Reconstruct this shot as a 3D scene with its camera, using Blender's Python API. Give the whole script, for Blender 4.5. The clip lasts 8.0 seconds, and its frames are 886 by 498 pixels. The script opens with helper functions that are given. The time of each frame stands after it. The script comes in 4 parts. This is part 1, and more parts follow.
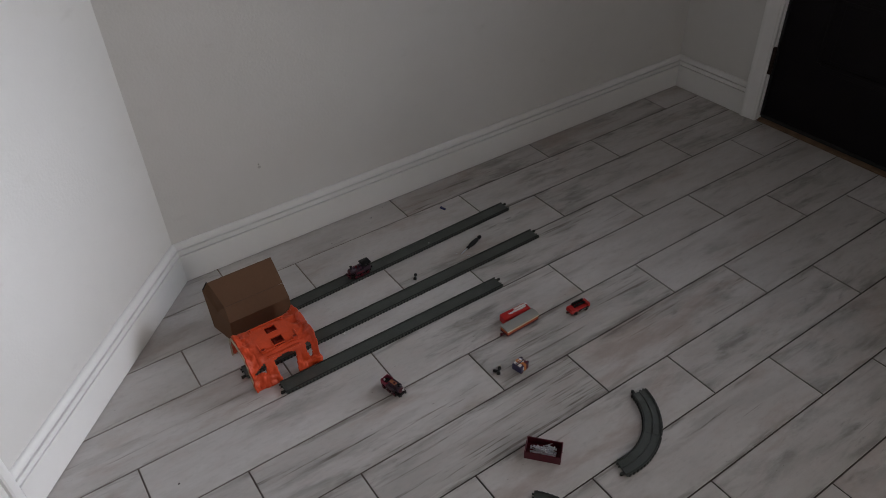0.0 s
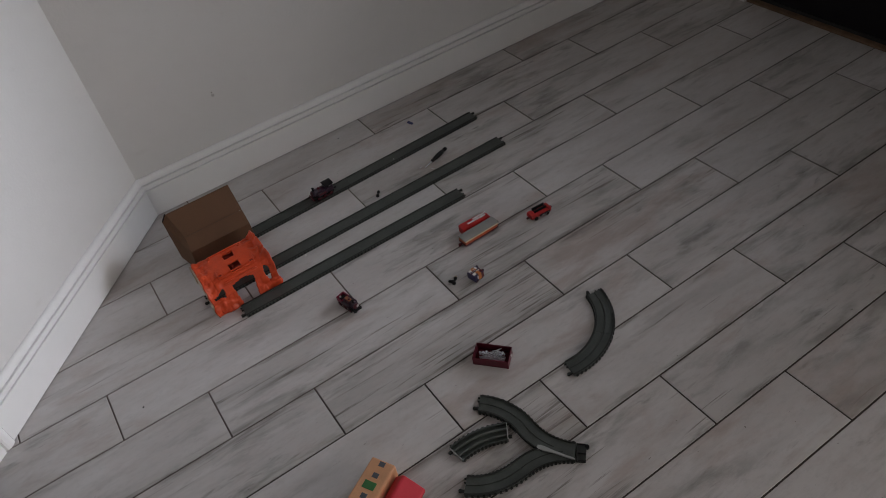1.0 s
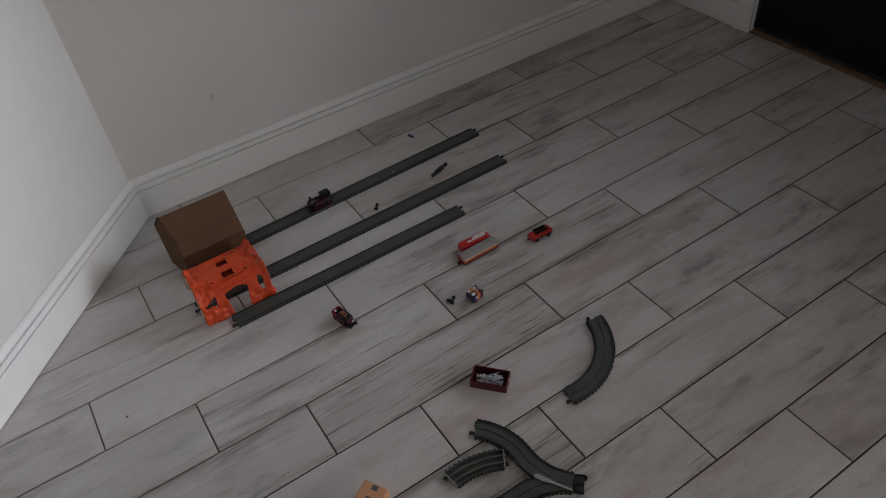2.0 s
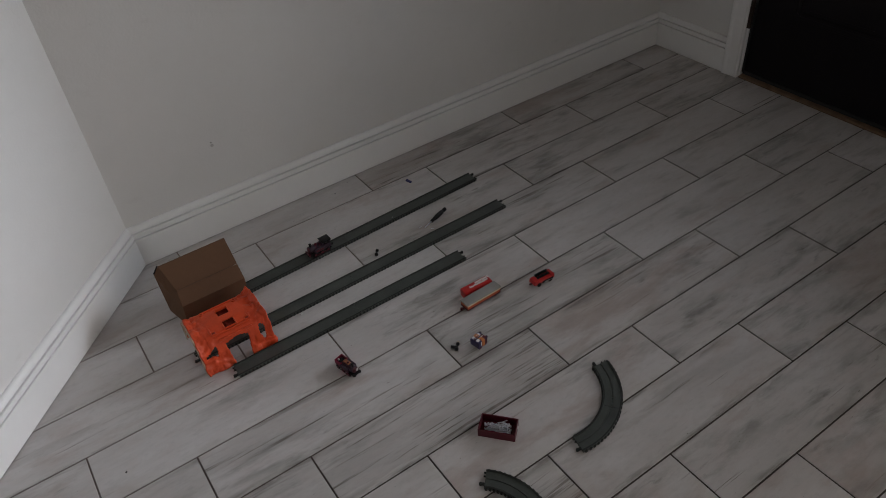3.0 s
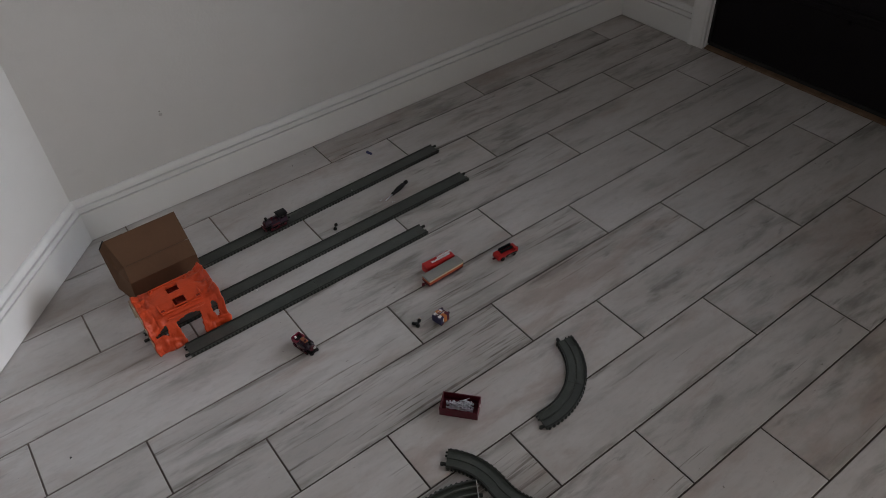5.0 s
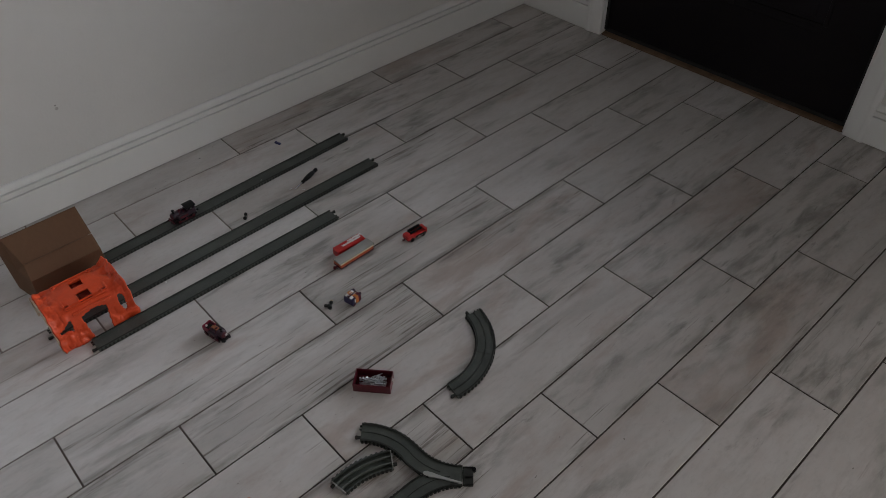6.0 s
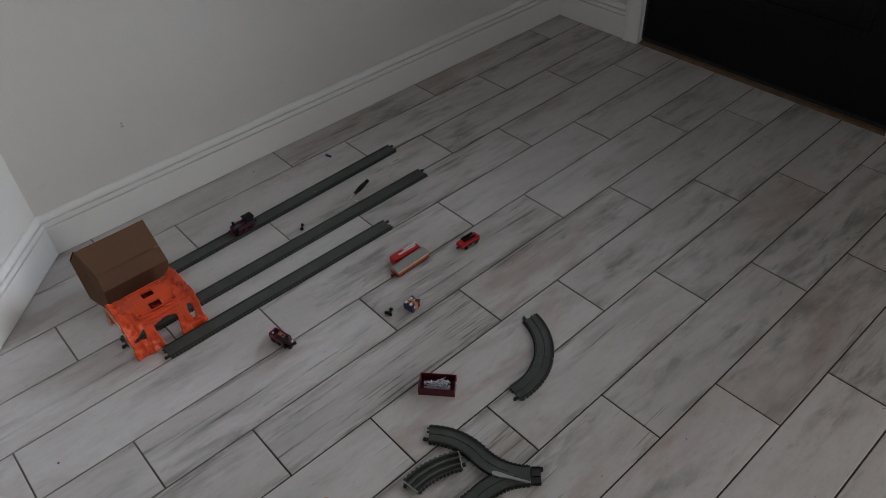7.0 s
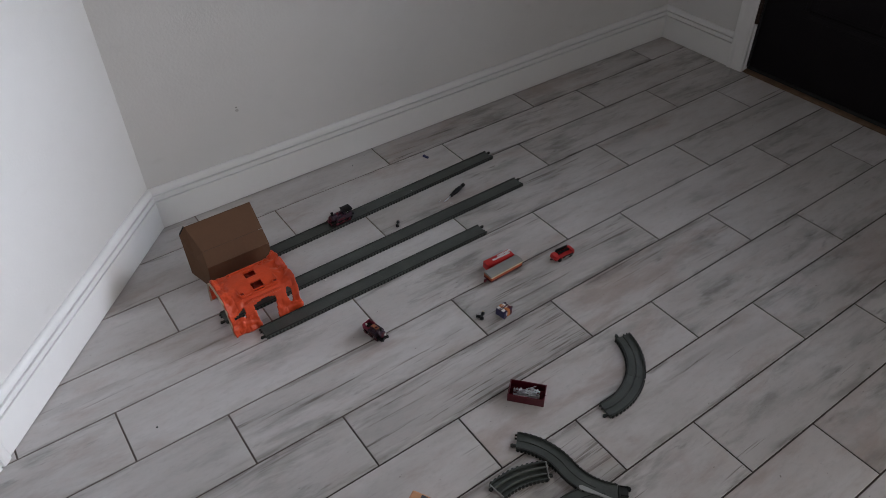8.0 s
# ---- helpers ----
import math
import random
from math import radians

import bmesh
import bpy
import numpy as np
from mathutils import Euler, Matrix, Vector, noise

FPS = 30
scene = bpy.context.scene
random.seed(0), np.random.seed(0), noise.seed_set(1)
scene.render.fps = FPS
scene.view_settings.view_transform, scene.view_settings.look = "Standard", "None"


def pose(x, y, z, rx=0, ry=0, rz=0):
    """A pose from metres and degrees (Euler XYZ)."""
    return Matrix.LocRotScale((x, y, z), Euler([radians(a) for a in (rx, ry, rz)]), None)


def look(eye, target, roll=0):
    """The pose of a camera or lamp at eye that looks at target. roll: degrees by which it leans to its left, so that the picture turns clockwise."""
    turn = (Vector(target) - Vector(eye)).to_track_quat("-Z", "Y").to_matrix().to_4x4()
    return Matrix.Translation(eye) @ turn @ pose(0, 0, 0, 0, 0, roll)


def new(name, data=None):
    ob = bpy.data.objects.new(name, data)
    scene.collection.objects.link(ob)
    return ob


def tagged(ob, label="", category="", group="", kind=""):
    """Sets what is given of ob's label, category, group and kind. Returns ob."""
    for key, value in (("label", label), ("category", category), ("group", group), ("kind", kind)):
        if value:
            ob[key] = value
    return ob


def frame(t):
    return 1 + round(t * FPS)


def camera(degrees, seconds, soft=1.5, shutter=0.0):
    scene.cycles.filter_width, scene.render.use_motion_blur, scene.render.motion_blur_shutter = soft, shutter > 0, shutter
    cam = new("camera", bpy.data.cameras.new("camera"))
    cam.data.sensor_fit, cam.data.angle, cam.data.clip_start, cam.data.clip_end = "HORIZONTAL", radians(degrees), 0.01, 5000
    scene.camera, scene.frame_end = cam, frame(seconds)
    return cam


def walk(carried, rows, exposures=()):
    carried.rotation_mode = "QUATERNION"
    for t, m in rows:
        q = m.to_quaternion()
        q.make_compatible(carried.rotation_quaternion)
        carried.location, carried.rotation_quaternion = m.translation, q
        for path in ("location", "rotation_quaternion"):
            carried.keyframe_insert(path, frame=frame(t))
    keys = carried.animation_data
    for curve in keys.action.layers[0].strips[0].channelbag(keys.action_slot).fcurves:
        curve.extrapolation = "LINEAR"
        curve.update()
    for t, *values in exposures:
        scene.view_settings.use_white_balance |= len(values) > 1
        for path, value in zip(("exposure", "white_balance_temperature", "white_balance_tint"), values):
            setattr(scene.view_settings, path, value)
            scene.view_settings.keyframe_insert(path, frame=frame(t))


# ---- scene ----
cam = camera(62.5, 8.0, soft=0.8)
PATH = [
    (0, (0.188, 0.346, 1.372), (1.042, 1.667, 0.137), -2.5),
    (0.5, (0.314, 0.268, 1.348), (1.076, 1.621, 0.087), -8.3),
    (0.9, (0.383, 0.207, 1.32), (1.07, 1.517, -0.026), -10.4),
    (1, (0.396, 0.202, 1.313), (1.042, 1.499, -0.065), -10.9),
    (1.2, (0.41, 0.189, 1.299), (0.998, 1.485, -0.106), -11.7),
    (2.3, (0.364, 0.277, 1.322), (1.118, 1.576, 0.002), -5.1),
    (2.5, (0.366, 0.271, 1.328), (1.133, 1.596, 0.04), -5.0),
    (3, (0.342, 0.299, 1.325), (1.13, 1.61, 0.036), -5.7),
    (3.5, (0.36, 0.314, 1.294), (1.235, 1.521, -0.039), -4.5),
    (4, (0.374, 0.326, 1.283), (1.231, 1.527, -0.068), -5.5),
    (4.2, (0.361, 0.338, 1.272), (1.155, 1.571, -0.088), -6.4),
    (5.3, (0.377, 0.308, 1.288), (1.237, 1.519, -0.052), -2.6),
    (5.5, (0.373, 0.283, 1.288), (1.258, 1.48, -0.047), -2.4),
    (6, (0.374, 0.247, 1.273), (1.355, 1.347, -0.078), -1.4),
    (6.5, (0.364, 0.235, 1.282), (1.433, 1.26, -0.062), -0.5),
    (7, (0.278, 0.28, 1.304), (1.236, 1.427, -0.026), -3.4),
    (7.5, (0.223, 0.311, 1.308), (1.154, 1.503, 0.0), -2.4),
    (8, (0.177, 0.339, 1.308), (1.038, 1.586, 0.002), -1.2),
]
walk(cam, [(t, look(eye, target, roll)) for t, eye, target, roll in PATH],
     exposures=[(0.0, -0.43, 6500, 11), (0.5, -0.41, 6500, 11), (1.0, -0.50, 6500, 12), (2.5, -0.54, 6530, 10), (3.0, -0.54, 6540, 10),
                (3.5, -0.60, 6610, 10), (4.0, -0.53, 6620, 10), (5.5, -0.38, 6450, 10), (6.0, -0.34, 6440, 9), (6.5, -0.32, 6390, 8),
                (7.0, -0.23, 6300, 8), (7.5, -0.18, 6220, 9), (8.0, -0.11, 6230, 11)])

# ---- light ----
world = bpy.data.worlds.new("world")
scene.world = world
world.use_nodes = True
wn = world.node_tree.nodes
sky = wn.new("ShaderNodeTexSky")
sky.sky_type, sky.sun_disc = "NISHITA", False
sky.sun_elevation, sky.sun_rotation = radians(35), radians(200)
wn["Background"].inputs["Strength"].default_value = 0.08
world.node_tree.links.new(sky.outputs[0], wn["Background"].inputs["Color"])

# the overcast low sky outside, seen under the porch roof through the glazed upper half of the entrance door
sun = bpy.data.lights.new("low_sky", "SUN")
sun.energy, sun.angle, sun.color = 3.4, radians(28), (0.86, 0.93, 1.05)
new("low_sky", sun).matrix_world = look((6.0, 1.288 - 3.45 * 0.05, 1.05 + 3.45 * 0.21), (2.55, 1.288, 1.05))
# daylight in the door's glass, and fill lamps in two added windows of the wider room
for name, watts, wide, high, spread, tint, at, way in (
        ("door_daylight", 3.7, 0.60, 0.95, 84.0, (0.90, 0.945, 1.0), (2.555, 1.288, 1.05), (-1, 0)),
        ("bay_fill", 130.0, 2.3, 1.45, 180.0, (0.985, 0.925, 0.88), (4.19, -2.60, 1.40), (-1, 0)),
        ("west_fill", 5.0, 1.3, 1.45, 180.0, (1.0, 0.955, 0.935), (-2.39, -0.90, 1.40), (1, 0))):
    lamp = bpy.data.lights.new(name, "AREA")
    lamp.shape, lamp.size, lamp.size_y, lamp.spread = "RECTANGLE", wide, high, radians(spread)
    lamp.energy, lamp.color = watts, tint
    new(name, lamp).matrix_world = look(at, (at[0] + way[0], at[1] + way[1], at[2]))

# ---- materials ----


def material(name, colour, rough=0.6, metal=0.0, vary=0.15, scale=30.0, bump=0.0, bump_scale=200.0, spec=0.5):
    """A principled surface with a coarse and a fine variation of its colour, a varied gloss and a fine relief."""
    m = bpy.data.materials.new(name)
    m.use_nodes = True
    n, l = m.node_tree.nodes, m.node_tree.links
    p = n["Principled BSDF"]
    p.inputs["Metallic"].default_value = metal
    p.inputs["Specular IOR Level"].default_value = spec
    co = n.new("ShaderNodeTexCoord")
    a, b = n.new("ShaderNodeTexNoise"), n.new("ShaderNodeTexNoise")
    a.inputs["Scale"].default_value, a.inputs["Detail"].default_value = scale, 4
    b.inputs["Scale"].default_value, b.inputs["Detail"].default_value = scale * 9, 3
    mix = n.new("ShaderNodeMath")
    mix.operation = "MULTIPLY_ADD"
    mix.inputs[1].default_value = 0.4
    ramp = n.new("ShaderNodeMapRange")
    ramp.inputs["From Min"].default_value, ramp.inputs["From Max"].default_value = 0.35, 1.05
    ramp.inputs["To Min"].default_value, ramp.inputs["To Max"].default_value = 1 - vary, 1 + vary
    tint = n.new("ShaderNodeMix")
    tint.data_type, tint.blend_type = "RGBA", "MULTIPLY"
    tint.inputs["Factor"].default_value = 1.0
    tint.inputs["A"].default_value = (*colour, 1)
    l.new(co.outputs["Object"], a.inputs["Vector"])
    l.new(co.outputs["Object"], b.inputs["Vector"])
    l.new(b.outputs["Fac"], mix.inputs[0])
    l.new(a.outputs["Fac"], mix.inputs[2])
    l.new(mix.outputs[0], ramp.inputs["Value"])
    l.new(ramp.outputs[0], tint.inputs["B"])
    l.new(tint.outputs["Result"], p.inputs["Base Color"])
    gloss = n.new("ShaderNodeMapRange")
    gloss.inputs["To Min"].default_value, gloss.inputs["To Max"].default_value = max(0.03, rough - 0.1), min(1, rough + 0.1)
    l.new(a.outputs["Fac"], gloss.inputs["Value"])
    l.new(gloss.outputs[0], p.inputs["Roughness"])
    if bump:
        c = n.new("ShaderNodeTexNoise")
        c.inputs["Scale"].default_value, c.inputs["Detail"].default_value = bump_scale, 3
        l.new(co.outputs["Object"], c.inputs["Vector"])
        bp = n.new("ShaderNodeBump")
        bp.inputs["Strength"].default_value, bp.inputs["Distance"].default_value = bump, 0.002
        l.new(c.outputs["Fac"], bp.inputs["Height"])
        l.new(bp.outputs["Normal"], p.inputs["Normal"])
    return m


def tile_material():
    """Porcelain planks with a printed weathered-wood grain. The object's colour says how streaked, blotched and warm a plank is."""
    m = bpy.data.materials.new("wood_look_porcelain")
    m.use_nodes = True
    n, l = m.node_tree.nodes, m.node_tree.links
    p = n["Principled BSDF"]
    co, info = n.new("ShaderNodeTexCoord"), n.new("ShaderNodeObjectInfo")
    far = n.new("ShaderNodeVectorMath")
    far.operation = "SCALE"
    far.inputs[0].default_value = (37.0, 11.0, 53.0)
    l.new(info.outputs["Random"], far.inputs["Scale"])
    at = n.new("ShaderNodeVectorMath")
    at.operation = "ADD"
    l.new(co.outputs["Object"], at.inputs[0])
    l.new(far.outputs[0], at.inputs[1])
    kind = n.new("ShaderNodeSeparateColor")
    l.new(info.outputs["Color"], kind.inputs["Color"])
    streaked, blotched, warmed = (kind.outputs[q] for q in ("Red", "Green", "Blue"))

    def times(x, y):
        k = n.new("ShaderNodeMath")
        k.operation = "MULTIPLY"
        l.new(x, k.inputs[0])
        if isinstance(y, float):
            k.inputs[1].default_value = y
        else:
            l.new(y, k.inputs[1])
        return k.outputs[0]

    def grain(sx, sy, detail, low, high, rough=0.6, warp=0.0, lean=0.0, more=None, by=0.3):
        """A noise with so many features a metre along and across the plank, cut between low and high; more of it where the plank has more."""
        mp, t, r = n.new("ShaderNodeMapping"), n.new("ShaderNodeTexNoise"), n.new("ShaderNodeMapRange")
        turn = n.new("ShaderNodeMapping")
        turn.inputs["Rotation"].default_value = (0, 0, radians(lean))
        mp.inputs["Scale"].default_value = (sx, sy, 1)
        t.inputs["Scale"].default_value, t.inputs["Detail"].default_value = 1.0, detail
        t.inputs["Roughness"].default_value, t.inputs["Distortion"].default_value = rough, warp
        r.interpolation_type = "SMOOTHSTEP"
        r.inputs["From Min"].default_value, r.inputs["From Max"].default_value = low, high
        l.new(at.outputs[0], turn.inputs["Vector"])
        l.new(turn.outputs[0], mp.inputs["Vector"])
        l.new(mp.outputs[0], t.inputs["Vector"])
        value = t.outputs["Fac"]
        if more is not None:
            add = n.new("ShaderNodeMath")
            add.operation = "MULTIPLY_ADD"
            add.inputs[1].default_value = by
            l.new(more, add.inputs[0])
            l.new(value, add.inputs[2])
            value = add.outputs[0]
        l.new(value, r.inputs["Value"])
        return r.outputs[0]

    def layer(under, colour, fac):
        k = n.new("ShaderNodeMix")
        k.data_type = "RGBA"
        if isinstance(under, tuple):
            k.inputs["A"].default_value = under
        else:
            l.new(under, k.inputs["A"])
        k.inputs["B"].default_value = colour
        l.new(fac, k.inputs["Factor"])
        return k.outputs["Result"]

    # the pale ground, its clouds and the tone of each plank
    cloud = grain(2.6, 8.0, 5, 0.36, 0.66)
    col = layer((0.622, 0.598, 0.588, 1), (0.524, 0.498, 0.484, 1), cloud)
    tone = n.new("ShaderNodeMapRange")
    tone.inputs["To Min"].default_value, tone.inputs["To Max"].default_value = 0.0, 0.30
    l.new(blotched, tone.inputs["Value"])
    col = layer(col, (0.360, 0.352, 0.330, 1), tone.outputs[0])
    # warm brown patches
    warm = grain(4.0, 11.0, 5, 0.62, 0.86, 0.62, 0.3, 2.0, warmed, 0.30)
    col = layer(col, (0.36, 0.275, 0.235, 1), times(warm, 0.62))
    # cloudy grey-green blotches, in bands along the grain
    band = grain(2.2, 7.5, 3, 0.56, 0.82, 0.5, 0.2, 3.0, blotched, 0.26)
    blot = grain(6.5, 26.0, 6, 0.42, 0.70, 0.62, 0.25, 2.0)
    col = layer(col, (0.190, 0.184, 0.164, 1), times(times(blot, band), 0.80))
    dabs = grain(13.0, 55.0, 4, 0.58, 0.74, 0.6, 0.3, -2.0)
    col = layer(col, (0.140, 0.132, 0.118, 1), times(times(dabs, band), 0.62))
    # ragged dark streaks, a hand long and a few millimetres wide, with a grey haze about them, and the hair-fine ones among them
    bundle = grain(1.9, 17.0, 3, 0.70, 0.80, 0.5, 0.25, 1.5, streaked, 0.235)
    col = layer(col, (0.30, 0.285, 0.265, 1), times(bundle, 0.30))
    strokes = grain(3.4, 104.0, 5, 0.54, 0.66, 0.68, 0.22, 0.5)
    col = layer(col, (0.122, 0.102, 0.086, 1), times(times(strokes, bundle), 0.84))
    bundle2 = grain(2.6, 21.0, 3, 0.70, 0.80, 0.5, 0.3, -1.5, streaked, 0.225)
    strokes2 = grain(5.0, 150.0, 4, 0.54, 0.65, 0.64, 0.2, -0.4)
    col = layer(col, (0.132, 0.108, 0.090, 1), times(times(strokes2, bundle2), 0.78))
    # smudges along the long edges of the planks
    sep = n.new("ShaderNodeSeparateXYZ")
    l.new(co.outputs["Object"], sep.inputs[0])
    off, pong, near = n.new("ShaderNodeMath"), n.new("ShaderNodeMath"), n.new("ShaderNodeMapRange")
    off.inputs[1].default_value = 0.0759
    pong.operation = "PINGPONG"
    pong.inputs[1].default_value = 0.0759
    near.interpolation_type = "SMOOTHSTEP"
    near.inputs["From Min"].default_value, near.inputs["From Max"].default_value = 0.0, 0.026
    near.inputs["To Min"].default_value, near.inputs["To Max"].default_value = 1.0, 0.0
    l.new(sep.outputs["Y"], off.inputs[0])
    l.new(off.outputs[0], pong.inputs[0])
    l.new(pong.outputs[0], near.inputs["Value"])
    worn = grain(5.0, 34.0, 6, 0.56, 0.76, 0.66, 0.4, 0.0, streaked, 0.18)
    col = layer(col, (0.155, 0.140, 0.122, 1), times(times(worn, near.outputs[0]), 0.80))
    # fine grain, pinkish mottling and small dark specks
    fine = grain(5.0, 180.0, 5, 0.50, 0.78, 0.65, 0.3)
    col = layer(col, (0.24, 0.22, 0.205, 1), times(fine, 0.09))
    pink = grain(20.0, 30.0, 4, 0.42, 0.70, 0.7)
    col = layer(col, (0.53, 0.455, 0.43, 1), times(pink, 0.24))
    ashy = grain(42.0, 90.0, 5, 0.46, 0.74, 0.75)
    col = layer(col, (0.27, 0.265, 0.255, 1), times(ashy, 0.22))
    specks = grain(55.0, 95.0, 2, 0.745, 0.785)
    col = layer(col, (0.10, 0.085, 0.072, 1), times(specks, 0.6))
    l.new(col, p.inputs["Base Color"])
    gl = n.new("ShaderNodeMapRange")
    gl.inputs["To Min"].default_value, gl.inputs["To Max"].default_value = 0.40, 0.56
    l.new(cloud, gl.inputs["Value"])
    l.new(gl.outputs[0], p.inputs["Roughness"])
    p.inputs["Specular IOR Level"].default_value = 0.35
    bp = n.new("ShaderNodeBump")
    bp.inputs["Strength"].default_value, bp.inputs["Distance"].default_value = 0.12, 0.001
    l.new(fine, bp.inputs["Height"])
    l.new(bp.outputs["Normal"], p.inputs["Normal"])
    return m


def wall_material():
    """Matt emulsion on textured plasterboard with a few smudges low down."""
    m = material("wall_paint", (0.690, 0.681, 0.663), 0.75, vary=0.035, scale=2.5, bump=0.25, bump_scale=140)
    n, l = m.node_tree.nodes, m.node_tree.links
    p = n["Principled BSDF"]
    under = p.inputs["Base Color"].links[0].from_socket
    co, mp, t, r, k = (n.new("ShaderNode" + q) for q in ("TexCoord", "Mapping", "TexNoise", "MapRange", "Mix"))
    mp.inputs["Scale"].default_value = (1.0, 1.0, 2.2)
    t.inputs["Scale"].default_value, t.inputs["Detail"].default_value, t.inputs["Roughness"].default_value = 7.0, 6, 0.6
    r.interpolation_type = "SMOOTHSTEP"
    r.inputs["From Min"].default_value, r.inputs["From Max"].default_value = 0.60, 0.78
    r.inputs["To Max"].default_value = 0.35
    k.data_type = "RGBA"
    k.inputs["B"].default_value = (0.50, 0.48, 0.45, 1)
    l.new(co.outputs["Object"], mp.inputs["Vector"])
    l.new(mp.outputs[0], t.inputs["Vector"])
    l.new(t.outputs["Fac"], r.inputs["Value"])
    l.new(r.outputs[0], k.inputs["Factor"])
    l.new(under, k.inputs["A"])
    l.new(k.outputs["Result"], p.inputs["Base Color"])
    return m


def grout_material():
    """Dark brown grout, paler towards the corner by the slanting wall."""
    m = material("grout", (0.056, 0.044, 0.037), 0.9, vary=0.5, scale=1.7, bump=0.3)
    n, l = m.node_tree.nodes, m.node_tree.links
    p = n["Principled BSDF"]
    under = p.inputs["Base Color"].links[0].from_socket
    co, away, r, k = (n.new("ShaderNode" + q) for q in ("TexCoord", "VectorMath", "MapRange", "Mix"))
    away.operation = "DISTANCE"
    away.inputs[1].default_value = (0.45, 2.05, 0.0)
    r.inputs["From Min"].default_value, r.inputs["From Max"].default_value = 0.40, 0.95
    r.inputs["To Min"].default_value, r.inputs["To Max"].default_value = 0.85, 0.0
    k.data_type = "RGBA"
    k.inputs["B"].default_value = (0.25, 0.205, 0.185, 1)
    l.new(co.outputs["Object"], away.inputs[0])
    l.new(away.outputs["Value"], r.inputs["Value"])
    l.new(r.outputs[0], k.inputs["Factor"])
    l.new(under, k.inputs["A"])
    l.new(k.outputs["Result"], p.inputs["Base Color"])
    return m


TILE = tile_material()
GROUT = grout_material()
WALL = wall_material()
TRIM = material("white_trim_paint", (0.82, 0.82, 0.81), 0.42, vary=0.03, scale=6, bump=0.05, bump_scale=60)
CEIL = material("ceiling_paint", (0.32, 0.315, 0.31), 0.85, vary=0.03, scale=3, bump=0.2)
FARWALL = material("room_wall_paint", (0.52, 0.51, 0.50), 0.8, vary=0.05, scale=3, bump=0.2)
DOORPAINT = material("black_door_paint", (0.0085, 0.0066, 0.0078), 0.5, vary=0.3, scale=9, bump=0.1, bump_scale=40, spec=0.13)
SILLWOOD = material("brown_threshold", (0.155, 0.100, 0.065), 0.7, vary=0.4, scale=25, bump=0.2, spec=0.15)
BRONZE = material("dark_bronze", (0.035, 0.022, 0.016), 0.5, 0.7, vary=0.4, scale=60, bump=0.3)
RUBBER = material("black_rubber", (0.012, 0.012, 0.012), 0.8, vary=0.2, scale=60)
DECK = material("grey_green_track_plastic", (0.060, 0.069, 0.063), 0.42, vary=0.30, scale=22, bump=0.15, bump_scale=400)
TIES = material("dark_track_edge", (0.014, 0.016, 0.014), 0.55, vary=0.25, scale=40, bump=0.15)
UNDER = material("track_underside_plastic", (0.105, 0.115, 0.105), 0.45, vary=0.15, scale=30)
LEVER = material("pale_grey_plastic", (0.34, 0.35, 0.34), 0.4, vary=0.08, scale=40)
ORANGE = material("orange_plastic", (0.66, 0.066, 0.014), 0.38, vary=0.18, scale=26, bump=0.30, bump_scale=170)
# the tunnel's orange again, with the shade of its openings put into the colour
ORANGESHADE = material("shaded_orange_plastic", (0.26, 0.016, 0.006), 0.55, vary=0.15, scale=40)
ORANGEPALE = material("worn_pale_plastic_edge", (0.46, 0.37, 0.27), 0.6, vary=0.2, scale=60, bump=0.3)
CARD = material("brown_cardboard", (0.132, 0.070, 0.039), 0.78, vary=0.10, scale=14, bump=0.25, bump_scale=90, spec=0.25)
CARDEDGE = material("cardboard_cut_edge", (0.25, 0.165, 0.10), 0.9, vary=0.25, scale=120, bump=0.4)
CREASE = material("cardboard_crease", (0.10, 0.052, 0.028), 0.85, vary=0.25, scale=80)
PURPLE = material("dark_purple_plastic", (0.030, 0.012, 0.027), 0.35, vary=0.2, scale=60)
MAROON = material("maroon_plastic", (0.095, 0.005, 0.015), 0.33, vary=0.15, scale=40)
CRIMSON = material("crimson_plastic", (0.21, 0.008, 0.035), 0.34, vary=0.2, scale=70)
DARKMAROON = material("dark_maroon_plastic", (0.075, 0.008, 0.016), 0.4, vary=0.15, scale=40)
BLACK = material("black_plastic", (0.007, 0.007, 0.008), 0.45, vary=0.25, scale=50, spec=0.25)
RED = material("red_plastic", (0.47, 0.018, 0.017), 0.35, vary=0.10, scale=40)
REDWOOD = material("red_painted_wood", (0.55, 0.022, 0.040), 0.48, vary=0.08, scale=30, bump=0.1)
ROOFGREY = material("grey_plastic_roof", (0.26, 0.255, 0.24), 0.5, vary=0.12, scale=35, bump=0.1)
CREAM = material("cream_plastic", (0.60, 0.48, 0.31), 0.45, vary=0.10, scale=35)
CARORANGE = material("orange_coach_plastic", (0.44, 0.080, 0.022), 0.4, vary=0.12, scale=40)
WHITE = material("white_sticker", (0.75, 0.74, 0.72), 0.4, vary=0.06, scale=60)
NAVY = material("navy_plastic", (0.030, 0.026, 0.085), 0.4, vary=0.2, scale=50)
BLUE = material("blue_plastic", (0.035, 0.042, 0.14), 0.4, vary=0.15, scale=60)
COPPER = material("copper_brown_plastic", (0.30, 0.115, 0.050), 0.42, vary=0.2, scale=70)
AMBER = material("orange_sticker", (0.55, 0.19, 0.05), 0.45, vary=0.12, scale=60)
TAN = material("varnished_pale_wood", (0.61, 0.315, 0.165), 0.42, vary=0.14, scale=28, bump=0.1, bump_scale=120)
GREEN = material("green_paint", (0.035, 0.155, 0.045), 0.5, vary=0.15, scale=60)
